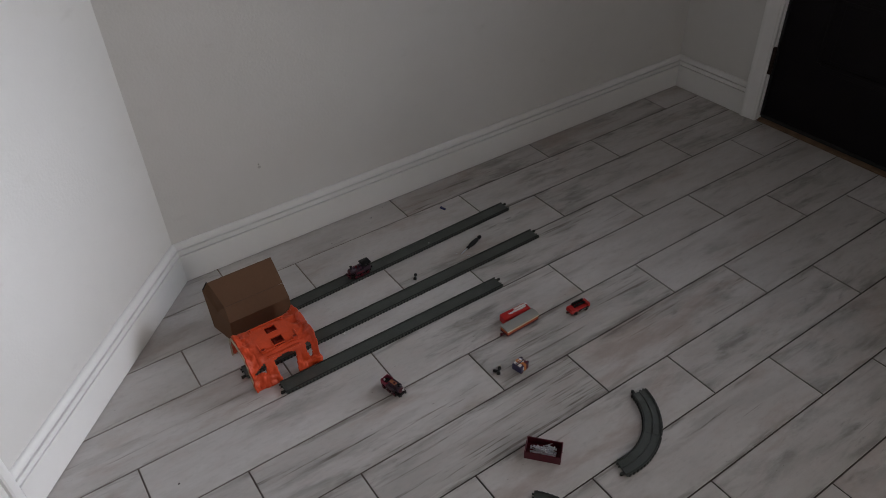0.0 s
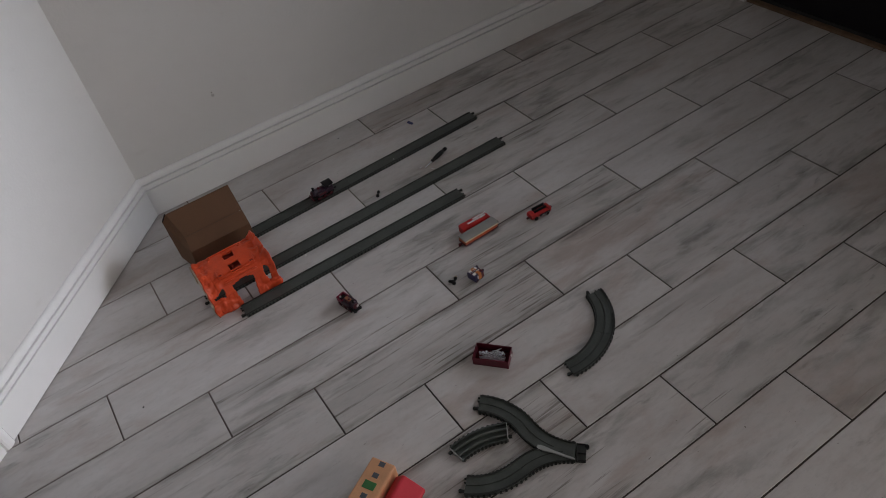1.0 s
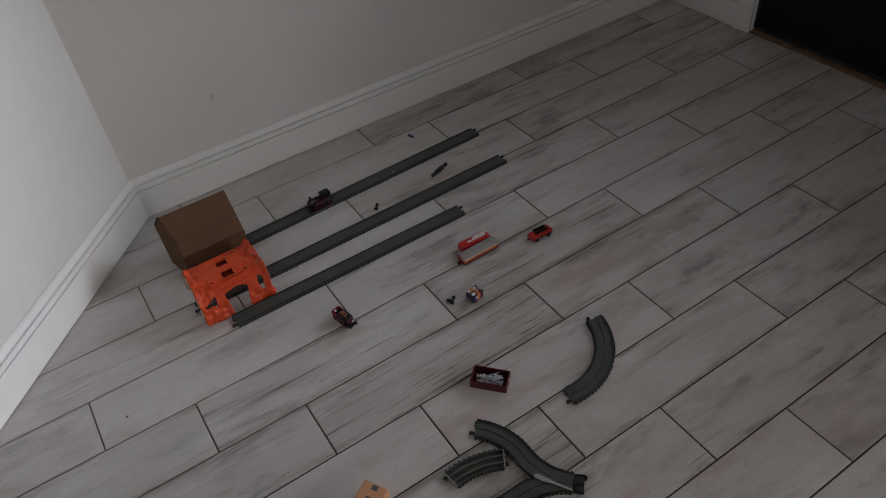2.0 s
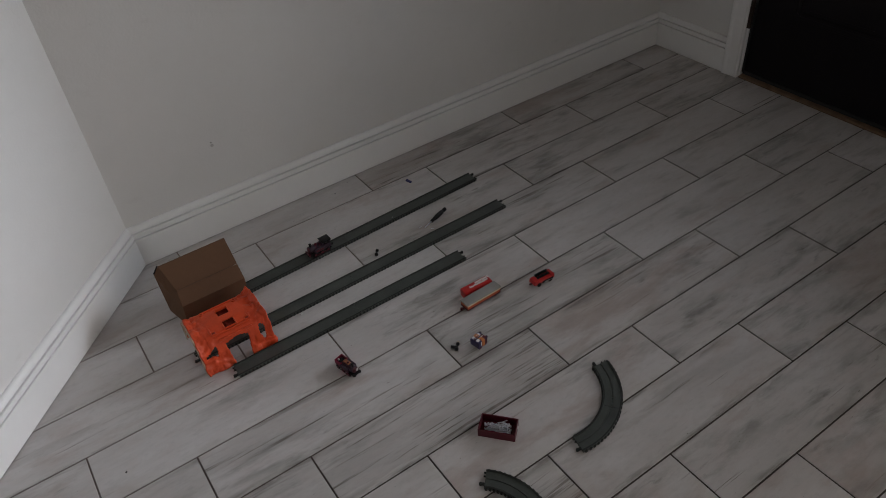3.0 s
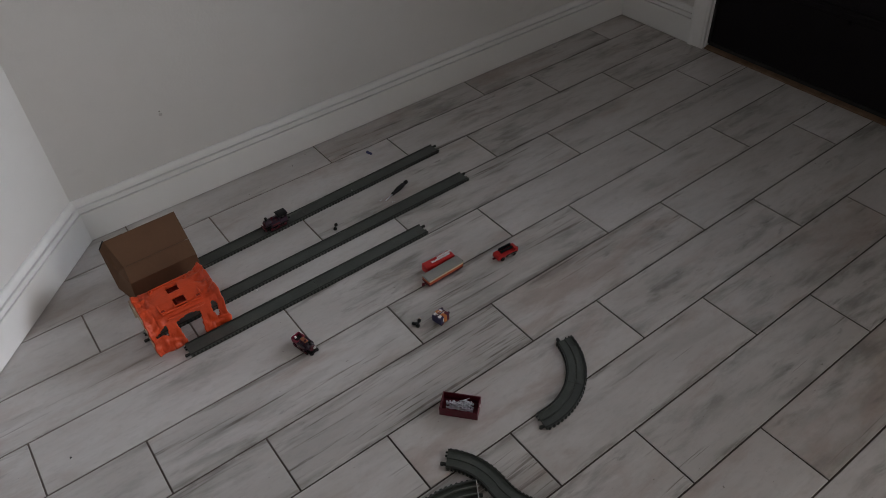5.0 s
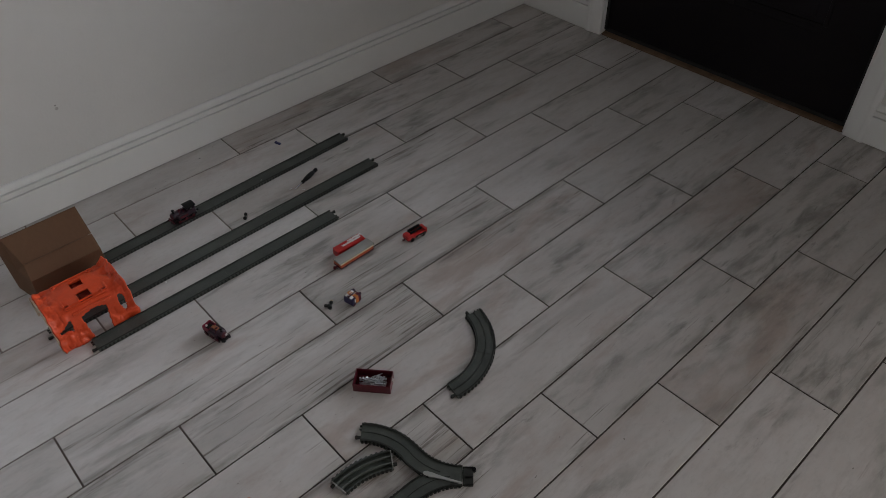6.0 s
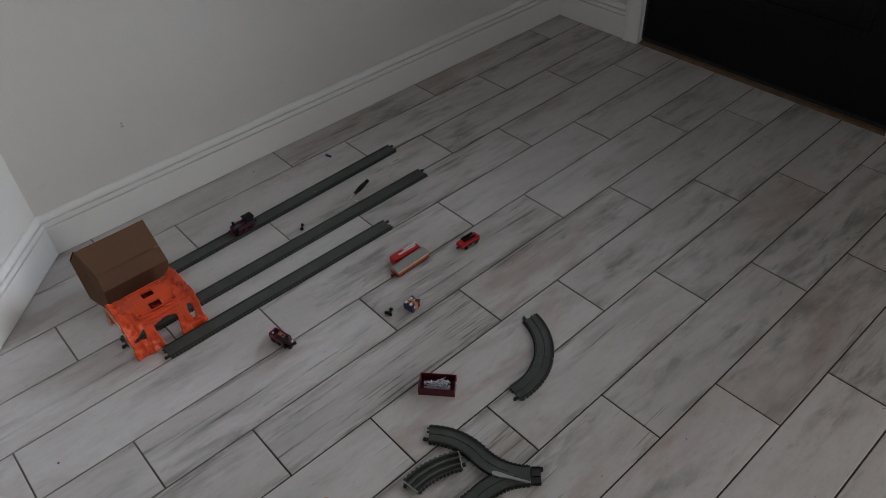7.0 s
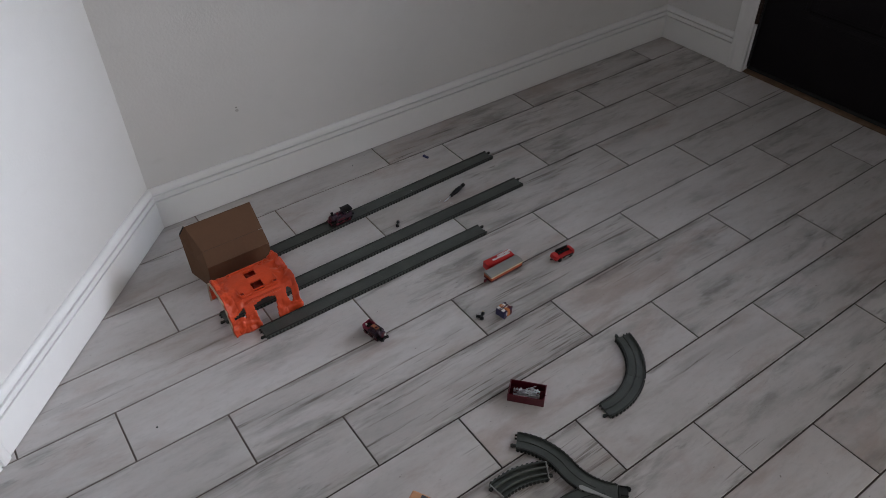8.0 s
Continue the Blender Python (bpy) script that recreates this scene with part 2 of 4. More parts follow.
SLATE = material("slate_grey_paint", (0.085, 0.095, 0.115), 0.5, vary=0.2, scale=80)
STEEL = material("zinc_steel", (0.72, 0.74, 0.79), 0.36, 0.95, vary=0.12, scale=90)
PALEFACE = material("pale_grey_face_plastic", (0.58, 0.56, 0.55), 0.4, vary=0.06, scale=60)
SMUDGE = material("grey_smudge", (0.47, 0.46, 0.44), 0.8, vary=0.3, scale=60)

GLASS = bpy.data.materials.new("door_glass")
GLASS.use_nodes = True
GLASS.node_tree.nodes["Principled BSDF"].inputs["Transmission Weight"].default_value = 1.0
GLASS.node_tree.nodes["Principled BSDF"].inputs["Roughness"].default_value = 0.02

# ---- building helpers ----


def link(name, bm, mat, smooth=False):
    me = bpy.data.meshes.new(name)
    bmesh.ops.recalc_face_normals(bm, faces=bm.faces)
    bm.to_mesh(me)
    bm.free()
    for m in (mat if isinstance(mat, (list, tuple)) else (mat,)):
        me.materials.append(m)
    if smooth:
        for f in me.polygons:
            f.use_smooth = True
    return new(name, me)


def part(name, bm, mat, parent, label="", smooth=False):
    ob = link(name, bm, mat, smooth)
    ob.parent = parent
    return tagged(ob, label)


def solo(name, bm, mat, label, category, group="", m=None, smooth=False, kind=""):
    ob = tagged(link(name, bm, mat, smooth), label, category, group, kind)
    if m is not None:
        ob.matrix_world = m
    return ob


def thing(name, label, category, m=None, group=""):
    ob = tagged(new(name), label, category, group)
    ob.empty_display_size = 0.02
    if m is not None:
        ob.matrix_world = m
    return ob


def block(bm, c, s, bevel=0.0, m=None, taper=1.0):
    """A box with its centre c and size s; taper narrows its top; m turns it about c."""
    vs = []
    for dz in (-1, 1):
        k = taper if dz > 0 else 1.0
        for dx, dy in ((-1, -1), (1, -1), (1, 1), (-1, 1)):
            v = Vector((dx * s[0] / 2 * k, dy * s[1] / 2 * k, dz * s[2] / 2))
            vs.append(bm.verts.new((m @ v if m else v) + Vector(c)))
    fs = [bm.faces.new([vs[i] for i in q]) for q in ((3, 2, 1, 0), (4, 5, 6, 7), (0, 1, 5, 4), (1, 2, 6, 5), (2, 3, 7, 6), (3, 0, 4, 7))]
    if bevel:
        bmesh.ops.bevel(bm, geom=list({e for f in fs for e in f.edges}), offset=bevel, segments=2, affect="EDGES", profile=0.5)
    return bm


def rod(bm, a, b, r, r2=None, seg=14):
    """A round bar from a to b."""
    a, b = Vector(a), Vector(b)
    r2 = r if r2 is None else r2
    turn = (b - a).to_track_quat("Z", "Y").to_matrix()
    rings = []
    for c, q in ((a, r), (b, r2)):
        rings.append([bm.verts.new(c + turn @ Vector((q * math.cos(2 * math.pi * i / seg), q * math.sin(2 * math.pi * i / seg), 0))) for i in range(seg)])
    for i in range(seg):
        j = (i + 1) % seg
        bm.faces.new((rings[0][i], rings[0][j], rings[1][j], rings[1][i]))
    bm.faces.new(rings[0][::-1])
    bm.faces.new(rings[1])
    return bm


def lathe(bm, c, axis, steps, seg=18):
    """A turned body: steps of (distance along the axis, radius)."""
    turn = Vector(axis).to_track_quat("Z", "Y").to_matrix()
    rings = []
    for d, r in steps:
        rings.append([bm.verts.new(Vector(c) + turn @ Vector((r * math.cos(2 * math.pi * i / seg), r * math.sin(2 * math.pi * i / seg), d))) for i in range(seg)])
    for p, q in zip(rings, rings[1:]):
        for i in range(seg):
            j = (i + 1) % seg
            bm.faces.new((p[i], p[j], q[j], q[i]))
    bm.faces.new(rings[0][::-1])
    bm.faces.new(rings[-1])
    return bm


def prism(bm, outline, lo, hi, axis="z"):
    """A flat outline pushed along an axis from lo to hi. Outline axes: z: (x, y), x: (y, z), y: (x, z)."""
    place = {"z": lambda u, v, w: (u, v, w), "x": lambda u, v, w: (w, u, v), "y": lambda u, v, w: (u, w, v)}[axis]
    a = [bm.verts.new(place(u, v, lo)) for u, v in outline]
    b = [bm.verts.new(place(u, v, hi)) for u, v in outline]
    bm.faces.new(a[::-1])
    bm.faces.new(b)
    for i in range(len(a)):
        j = (i + 1) % len(a)
        bm.faces.new((a[i], a[j], b[j], b[i]))
    return bm


def sweep(bm, profile, path):
    """A closed profile of (sideways, up) carried along a path of (x, y, angle)."""
    rings = []
    for x, y, ang in path:
        nx, ny = -math.sin(ang), math.cos(ang)
        rings.append([bm.verts.new((x + nx * v, y + ny * v, z)) for v, z in profile])
    k = len(profile)
    for p, q in zip(rings, rings[1:]):
        for i in range(k):
            j = (i + 1) % k
            bm.faces.new((p[i], p[j], q[j], q[i]))
    bm.faces.new(rings[0][::-1])
    bm.faces.new(rings[-1])
    return bm


# ---- the room ----
X_DOOR, Y_BACK, HIGH = 2.545, 2.152, 2.60
CORNER = Vector((0.442, 2.152))          # where the slanting wall meets the long wall
SLANT = Vector((-0.684, -0.7295))        # along the slanting wall, away from that corner
S_END = 0.765                            # length of its plain stretch
far_end = CORNER + SLANT * 1.70
X_LEFT, Y_REAR = far_end.x, -4.2
IN_S = Vector((-SLANT.y, SLANT.x)) if Vector((-SLANT.y, SLANT.x)).x > 0 else Vector((SLANT.y, -SLANT.x))

wall = lambda name, bm, label: solo(name, bm, WALL, label, "wall", kind="structure")
bm = bmesh.new()
block(bm, ((X_DOOR + 0.2 + CORNER.x - 0.2) / 2, Y_BACK + 0.06, HIGH / 2), (X_DOOR - CORNER.x + 0.4, 0.12, HIGH))
wall("wall_north", bm, "long light grey painted plaster wall with faint smudges")
D_LO, D_HI, D_TOP = 0.812, 1.764, 2.06   # door opening
bm = bmesh.new()
block(bm, (X_DOOR + 0.075, (D_HI + Y_BACK) / 2, HIGH / 2), (0.15, Y_BACK - D_HI, HIGH))
E_END = -0.38                            # entrance wall's unseen end, where the room widens; set to block bay light
block(bm, (X_DOOR + 0.075, (D_LO + E_END) / 2, HIGH / 2), (0.15, D_LO - E_END, HIGH))
block(bm, (X_DOOR + 0.075, (D_LO + D_HI) / 2, (HIGH + D_TOP) / 2), (0.15, D_HI - D_LO, HIGH - D_TOP))
wall("wall_east", bm, "light grey painted wall round the dark entrance door")


def slant_block(bm, s0, s1, depth0, depth1, z0, z1):
    """A box along the slanting wall from s0 to s1, depth counted into the room."""
    pts = [CORNER + SLANT * s + IN_S * d for s, d in ((s0, depth0), (s1, depth0), (s1, depth1), (s0, depth1))]
    return prism(bm, [tuple(p) for p in pts], z0, z1)


OP0, OP1 = S_END + 0.085, S_END + 0.085 + 0.71   # doorway in the slanting wall
bm = bmesh.new()
slant_block(bm, -0.08, OP0, -0.12, 0.0, 0, HIGH)
slant_block(bm, OP1, 1.70, -0.12, 0.0, 0, HIGH)
slant_block(bm, OP0, OP1, -0.12, 0.0, 2.04, HIGH)
wall("wall_west_slant", bm, "bright light grey painted wall set at a slant")


def holed_wall(name, x, y0, y1, out, w0, w1, label):
    """An unseen side wall at x from y0 to y1 with a window opening from w0 to w1, and the window added for a fill lamp.
    """
    z0, z1 = 0.66, 2.14
    cx = x + out * 0.06
    bm = bmesh.new()
    block(bm, (cx, (y0 + w0) / 2, HIGH / 2), (0.12, w0 - y0, HIGH))
    block(bm, (cx, (w1 + y1) / 2, HIGH / 2), (0.12, y1 - w1, HIGH))
    block(bm, (cx, (w0 + w1) / 2, z0 / 2), (0.12, w1 - w0, z0))
    block(bm, (cx, (w0 + w1) / 2, (z1 + HIGH) / 2), (0.12, w1 - w0, HIGH - z1))
    solo(name, bm, FARWALL, label, "wall", kind="structure")
    win = thing(name.replace("wall", "window"), "unseen white framed window added to hold a fill lamp", "window", pose(x, (w0 + w1) / 2, z0))
    tagged(win, kind="structure")
    ww, wh = w1 - w0, z1 - z0
    for c, sz in (((0.08, 0, 0.025), (0.05, ww, 0.05)), ((0.08, 0, wh - 0.025), (0.05, ww, 0.05)), ((0.08, ww / 2 - 0.025, wh / 2), (0.05, 0.05, wh - 0.1)),
                  ((0.08, -ww / 2 + 0.025, wh / 2), (0.05, 0.05, wh - 0.1)), ((0.08, 0, wh / 2), (0.04, 0.04, wh - 0.1))):
        bm = bmesh.new()
        block(bm, (out * c[0], c[1], c[2]), sz)
        part("window_frame", bm, TRIM, win)
    bm = bmesh.new()
    block(bm, (out * 0.02, 0, -0.012), (0.10, ww + 0.08, 0.022), 0.003)
    part("window_sill", bm, TRIM, win)
    bm = bmesh.new()
    block(bm, (out * 0.08, 0, wh / 2), (0.006, ww - 0.1, wh - 0.1))
    part("pane", bm, GLASS, win, "clear glass pane")


# both windows are added, out of view, so the fill lamps have openings
X_WEST, X_FAR = -2.40, 4.20
holed_wall("wall_west", X_WEST, Y_REAR, far_end.y, -1, -1.56, -0.24, "plain light grey painted wall with an added window")
holed_wall("wall_far_east", X_FAR, Y_REAR, E_END, 1, -3.76, -1.44, "plain light grey painted wall with an added wide window")


def far_wall(name, c, s):
    bm = bmesh.new()
    block(bm, c, s)
    solo(name, bm, FARWALL, "plain light grey painted wall", "wall", kind="structure")


far_wall("wall_south", ((X_WEST + X_FAR) / 2, Y_REAR - 0.06, HIGH / 2), (X_FAR - X_WEST + 0.24, 0.12, HIGH))
far_wall("wall_north_west", ((X_WEST - 0.12 + far_end.x) / 2, far_end.y + 0.06, HIGH / 2), (far_end.x - X_WEST + 0.12, 0.12, HIGH))
far_wall("wall_north_east", ((X_DOOR + 0.15 + X_FAR + 0.12) / 2, E_END + 0.06, HIGH / 2), (X_FAR + 0.12 - X_DOOR - 0.15, 0.12, HIGH))
bm = bmesh.new()
block(bm, ((X_WEST + X_FAR) / 2, (Y_REAR + Y_BACK) / 2, HIGH + 0.05), (X_FAR - X_WEST + 0.3, Y_BACK - Y_REAR + 0.4, 0.1))
solo("ceiling", bm, CEIL, "flat painted ceiling", "ceiling", kind="structure")

# baseboards: one moulded profile, (out from the wall, up)
BASE = [(0, 0.0025), (0.0165, 0.0025), (0.0170, 0.0032), (0.0170, 0.0895), (0.0160, 0.0908), (0.0086, 0.0914), (0.0086, 0.0942), (0.0150, 0.0949), (0.0158, 0.0962),
        (0.0150, 0.1080), (0.0132, 0.1088), (0.0068, 0.1093), (0.0068, 0.1118), (0.0120, 0.1124), (0.0127, 0.1140), (0.0124, 0.1185), (0.0114, 0.1225), (0.0096, 0.1259), (0.0071, 0.1284), (0.0042, 0.1300), (0.0015, 0.1305), (0, 0.1305)]


def baseboard(name, a, b, out, label, mitre_a=0.0, mitre_b=0.0):
    """A length of baseboard from a to b; a mitre lengthens or shortens it by that much per metre of depth."""
    bm = bmesh.new()
    a, b, out = Vector(a), Vector(b), Vector(out)
    d = (b - a).normalized()
    rings = []
    for p, k in ((a, mitre_a), (b, -mitre_b)):
        rings.append([bm.verts.new((*(p + out * u + d * (u * k)), z)) for u, z in BASE])
    for i in range(len(BASE)):
        j = (i + 1) % len(BASE)
        bm.faces.new((rings[0][i], rings[0][j], rings[1][j], rings[1][i]))
    bm.faces.new(rings[0])
    bm.faces.new(rings[1][::-1])
    solo(name, bm, TRIM, label, "baseboard", kind="structure")


CAS = 0.064
half = math.tan((math.pi - math.acos(max(-1, min(1, SLANT.dot(Vector((1, 0))))))) / 2)
baseboard("baseboard_north", (CORNER.x, Y_BACK), (X_DOOR, Y_BACK), (0, -1), "tall white moulded baseboard along the long wall", half * 1.0, 1.0)
baseboard("baseboard_slant", tuple(CORNER + SLANT * S_END), tuple(CORNER), tuple(IN_S), "tall white moulded baseboard on the slanting wall", 0.0, half)
baseboard("baseboard_east", (X_DOOR, Y_BACK), (X_DOOR, D_HI + CAS - 0.0105), (-1, 0), "short white moulded baseboard beside the door", 1.0, 0.0)
baseboard("baseboard_east_far", (X_DOOR, D_LO - CAS + 0.0105), (X_DOOR, E_END), (-1, 0), "white moulded baseboard beyond the door", 0.0, 0.0)

# casing of the entrance door: (along the wall from the opening outwards, out of the wall)
CASING = [(0, 0), (0, 0.012), (0.006, 0.0145), (0.012, 0.0135), (0.018, 0.0145), (0.044, 0.0165), (0.050, 0.0190), (0.056, 0.0195), (0.061, 0.0190), (CAS, 0.0170), (CAS, 0)]
GROOVED = [(0, 0), (0, 0.0110), (0.003, 0.0135), (0.008, 0.0140), (0.0105, 0.0125), (0.0115, 0.0085), (0.0130, 0.0085), (0.0142, 0.0130), (0.030, 0.0150), (0.0425, 0.0162),
          (0.0438, 0.0112), (0.0455, 0.0112), (0.0468, 0.0175), (0.050, 0.0195), (0.058, 0.0198), (0.0625, 0.0185), (CAS, 0.0160), (CAS, 0)]
door_trim = thing("door_1", "black painted entrance door in a white casing, closed", "door", pose(X_DOOR, (D_LO + D_HI) / 2, 0))
tagged(door_trim, kind="structure")
HW = (D_HI - D_LO) / 2
for side in (1, -1):
    bm = bmesh.new()
    prism(bm, [(-o, side * (HW - 0.010 + w)) for w, o in CASING], 0.0, D_TOP + CAS)
    part("casing", bm, TRIM, door_trim, "white moulded door casing")
    bm = bmesh.new()
    block(bm, (0.070, side * (HW - 0.008), D_TOP / 2), (0.136, 0.016, D_TOP), 0.001)
    part("jamb", bm, TRIM, door_trim, "white door jamb")
    bm = bmesh.new()
    block(bm, (0.010, side * (HW - 0.0195), D_TOP / 2), (0.010, 0.007, D_TOP - 0.04), 0.001)
    part("weatherstrip", bm, RUBBER, door_trim, "black weatherstrip")
bm = bmesh.new()
prism(bm, [(-o, D_TOP - 0.010 + w) for w, o in CASING], -HW + 0.01, HW - 0.01, "y")
part("casing", bm, TRIM, door_trim, "white moulded door casing")
DW = HW - 0.022
bm = bmesh.new()
GZ0, GZ1, GY = 0.60, 1.62, 0.31
for c, s in (((0.037, 0, 0.140), (0.044, 2 * DW, 0.236)), ((0.037, 0, 0.565), (0.044, 2 * DW, 0.07)),
             ((0.037, 0, (GZ1 + 2.035) / 2), (0.044, 2 * DW, 2.035 - GZ1)),
             ((0.037, (DW + GY) / 2, 1.1465), (0.044, DW - GY, 1.777)), ((0.037, -(DW + GY) / 2, 1.1465), (0.044, DW - GY, 1.777))):
    block(bm, c, s)
part("leaf_frame", bm, DOORPAINT, door_trim, "black painted rails and stiles")
for sgn in (1, -1):
    bm = bmesh.new()
    block(bm, (0.030, sgn * 0.157, 0.394), (0.026, 0.306, 0.278))
    block(bm, (0.0180, sgn * 0.157, 0.394), (0.008, 0.220, 0.190), 0.0035)
    part("panel", bm, DOORPAINT, door_trim, "black raised door panel")
bm = bmesh.new()
for z in (0.266, 0.522):
    block(bm, (0.0180, 0, z + (0.014 if z < 0.5 else -0.014)), (0.012, 2 * GY - 0.03, 0.016), 0.0055)
for y in (-0.302, 0.302):
    block(bm, (0.0180, y, 0.394), (0.012, 0.014, 0.23), 0.0055)
block(bm, (0.027, 0, 0.394), (0.024, 0.012, 0.30))
part("panel_moulding", bm, DOORPAINT, door_trim, "black panel moulding")
bm = bmesh.new()
block(bm, (0.040, 0, (GZ0 + GZ1) / 2), (0.006, 2 * GY, GZ1 - GZ0))
pane = part("pane", bm, GLASS, door_trim, "clear glass pane")
pane.visible_shadow = False
bm = bmesh.new()
prism(bm, [(-0.006, 0.0), (-0.0055, 0.005), (-0.001, 0.008), (0.030, 0.012), (0.12, 0.012), (0.12, 0.0)], -HW + 0.016, HW - 0.016, "y")
part("threshold", bm, SILLWOOD, door_trim, "worn brown door threshold")
bm = bmesh.new()
block(bm, (0.018, 0, 0.0175), (0.016, 2 * HW - 0.034, 0.0130), 0.002)
part("door_sweep", bm, RUBBER, door_trim, "black rubber door sweep")
for z in (0.24, 1.03, 1.80):
    bm = bmesh.new()
    rod(bm, (-0.004, HW - 0.016, z - 0.05), (-0.004, HW - 0.016, z + 0.05), 0.0065, seg=12)
    for k in range(5):
        rod(bm, (-0.004, HW - 0.016, z - 0.05 + k * 0.02), (-0.004, HW - 0.016, z - 0.033 + k * 0.02), 0.0078, seg=12)
    block(bm, (-0.002, HW - 0.008, z), (0.006, 0.020, 0.098))
    part("hinge", bm, BRONZE, door_trim, "dark bronze hinge")

# cased opening in the slanting wall, with its closed dark door
door_side = thing("door_2", "dark closed door in a white moulded casing", "door")
tagged(door_side, kind="structure")
for s, sgn in ((OP0, -1), (OP1, 1)):
    bm = bmesh.new()
    prism(bm, [tuple(CORNER + SLANT * (s - sgn * 0.004 + sgn * w * 1.39) + IN_S * o) for w, o in GROOVED], 0.0, 2.04 + CAS)
    part("casing", bm, TRIM, door_side, "white moulded door casing")
bm = bmesh.new()
slant_block(bm, OP0 + 0.004, OP1 - 0.004, -0.07, -0.03, 0.008, 2.036)
part("leaf", bm, DOORPAINT, door_side, "dark door leaf")
bm = bmesh.new()
slant_block(bm, OP0 + 0.004, OP1 - 0.004, 0.0, 0.018, 2.042, 2.04 + CAS)
part("head_casing", bm, TRIM, door_side, "white head casing")

# ---- the floor ----
bm = bmesh.new()
prism(bm, [(X_WEST - 0.06, Y_REAR - 0.06), (X_FAR + 0.06, Y_REAR - 0.06), (X_FAR + 0.06, E_END + 0.06), (X_DOOR + 0.15, E_END + 0.06), (X_DOOR + 0.15, Y_BACK + 0.06),
           (CORNER.x - 0.08, Y_BACK + 0.06), (far_end.x - 0.06, far_end.y + 0.06), (X_WEST - 0.06, far_end.y + 0.06)], -0.05, -0.0018)
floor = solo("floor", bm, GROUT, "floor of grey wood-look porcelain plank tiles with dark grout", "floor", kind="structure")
ROW, LONG, JOINT, SEAM = 0.1518, 0.6018, 0.0039, 0.0037
# how streaked, blotched and warm the print of a plank is (0 to 9), row by row from the fifth plank on
PRINT = {-5: "343 242 555 564", -4: "122 123 553 453", -3: "121 454 452 361", -2: "333 010 663 353", -1: "121 435 232 251", 0: "644 883 232 261",
         1: "552 953 657 372", 2: "431 335 463 271", 3: "953 433 396 262", 4: "332 534 492 382", 5: "332 234 398 382", 6: "332 132 492 382"}
Y_SEAM, X_JOINT, STEP = 1.4160, 0.9425, 0.2006


def clipped(poly, nx, ny, d):
    """The part of a convex outline on the side nx * x + ny * y <= d."""
    out = []
    for (x0, y0), (x1, y1) in zip(poly, poly[1:] + poly[:1]):
        a, b = nx * x0 + ny * y0 - d, nx * x1 + ny * y1 - d
        if a <= 0:
            out.append((x0, y0))
        if a * b < 0:
            k = a / (a - b)
            out.append((x0 + (x1 - x0) * k, y0 + (y1 - y0) * k))
    return out


def plank_mesh(poly):
    """A tile with eased edges, 12 mm thick, its face at height 0."""
    bm = bmesh.new()
    cx, cy = sum(p[0] for p in poly) / len(poly), sum(p[1] for p in poly) / len(poly)
    ring = []
    for inset, z in ((0, -0.012), (0, -0.0007), (0.0009, 0.0)):
        r = []
        for x, y in poly:
            k = Vector((cx - x, cy - y))
            k = Vector((math.copysign(min(inset, abs(k.x)), k.x), math.copysign(min(inset, abs(k.y)), k.y)))
            r.append(bm.verts.new((x + k.x, y + k.y, z)))
        ring.append(r)
    n = len(poly)
    for p, q in zip(ring, ring[1:]):
        for i in range(n):
            j = (i + 1) % n
            bm.faces.new((p[i], p[j], q[j], q[i]))
    bm.faces.new(ring[-1])
    bmesh.ops.recalc_face_normals(bm, faces=bm.faces)
    me = bpy.data.meshes.new("plank")
    bm.to_mesh(me)
    bm.free()
    me.materials.append(TILE)
    return me


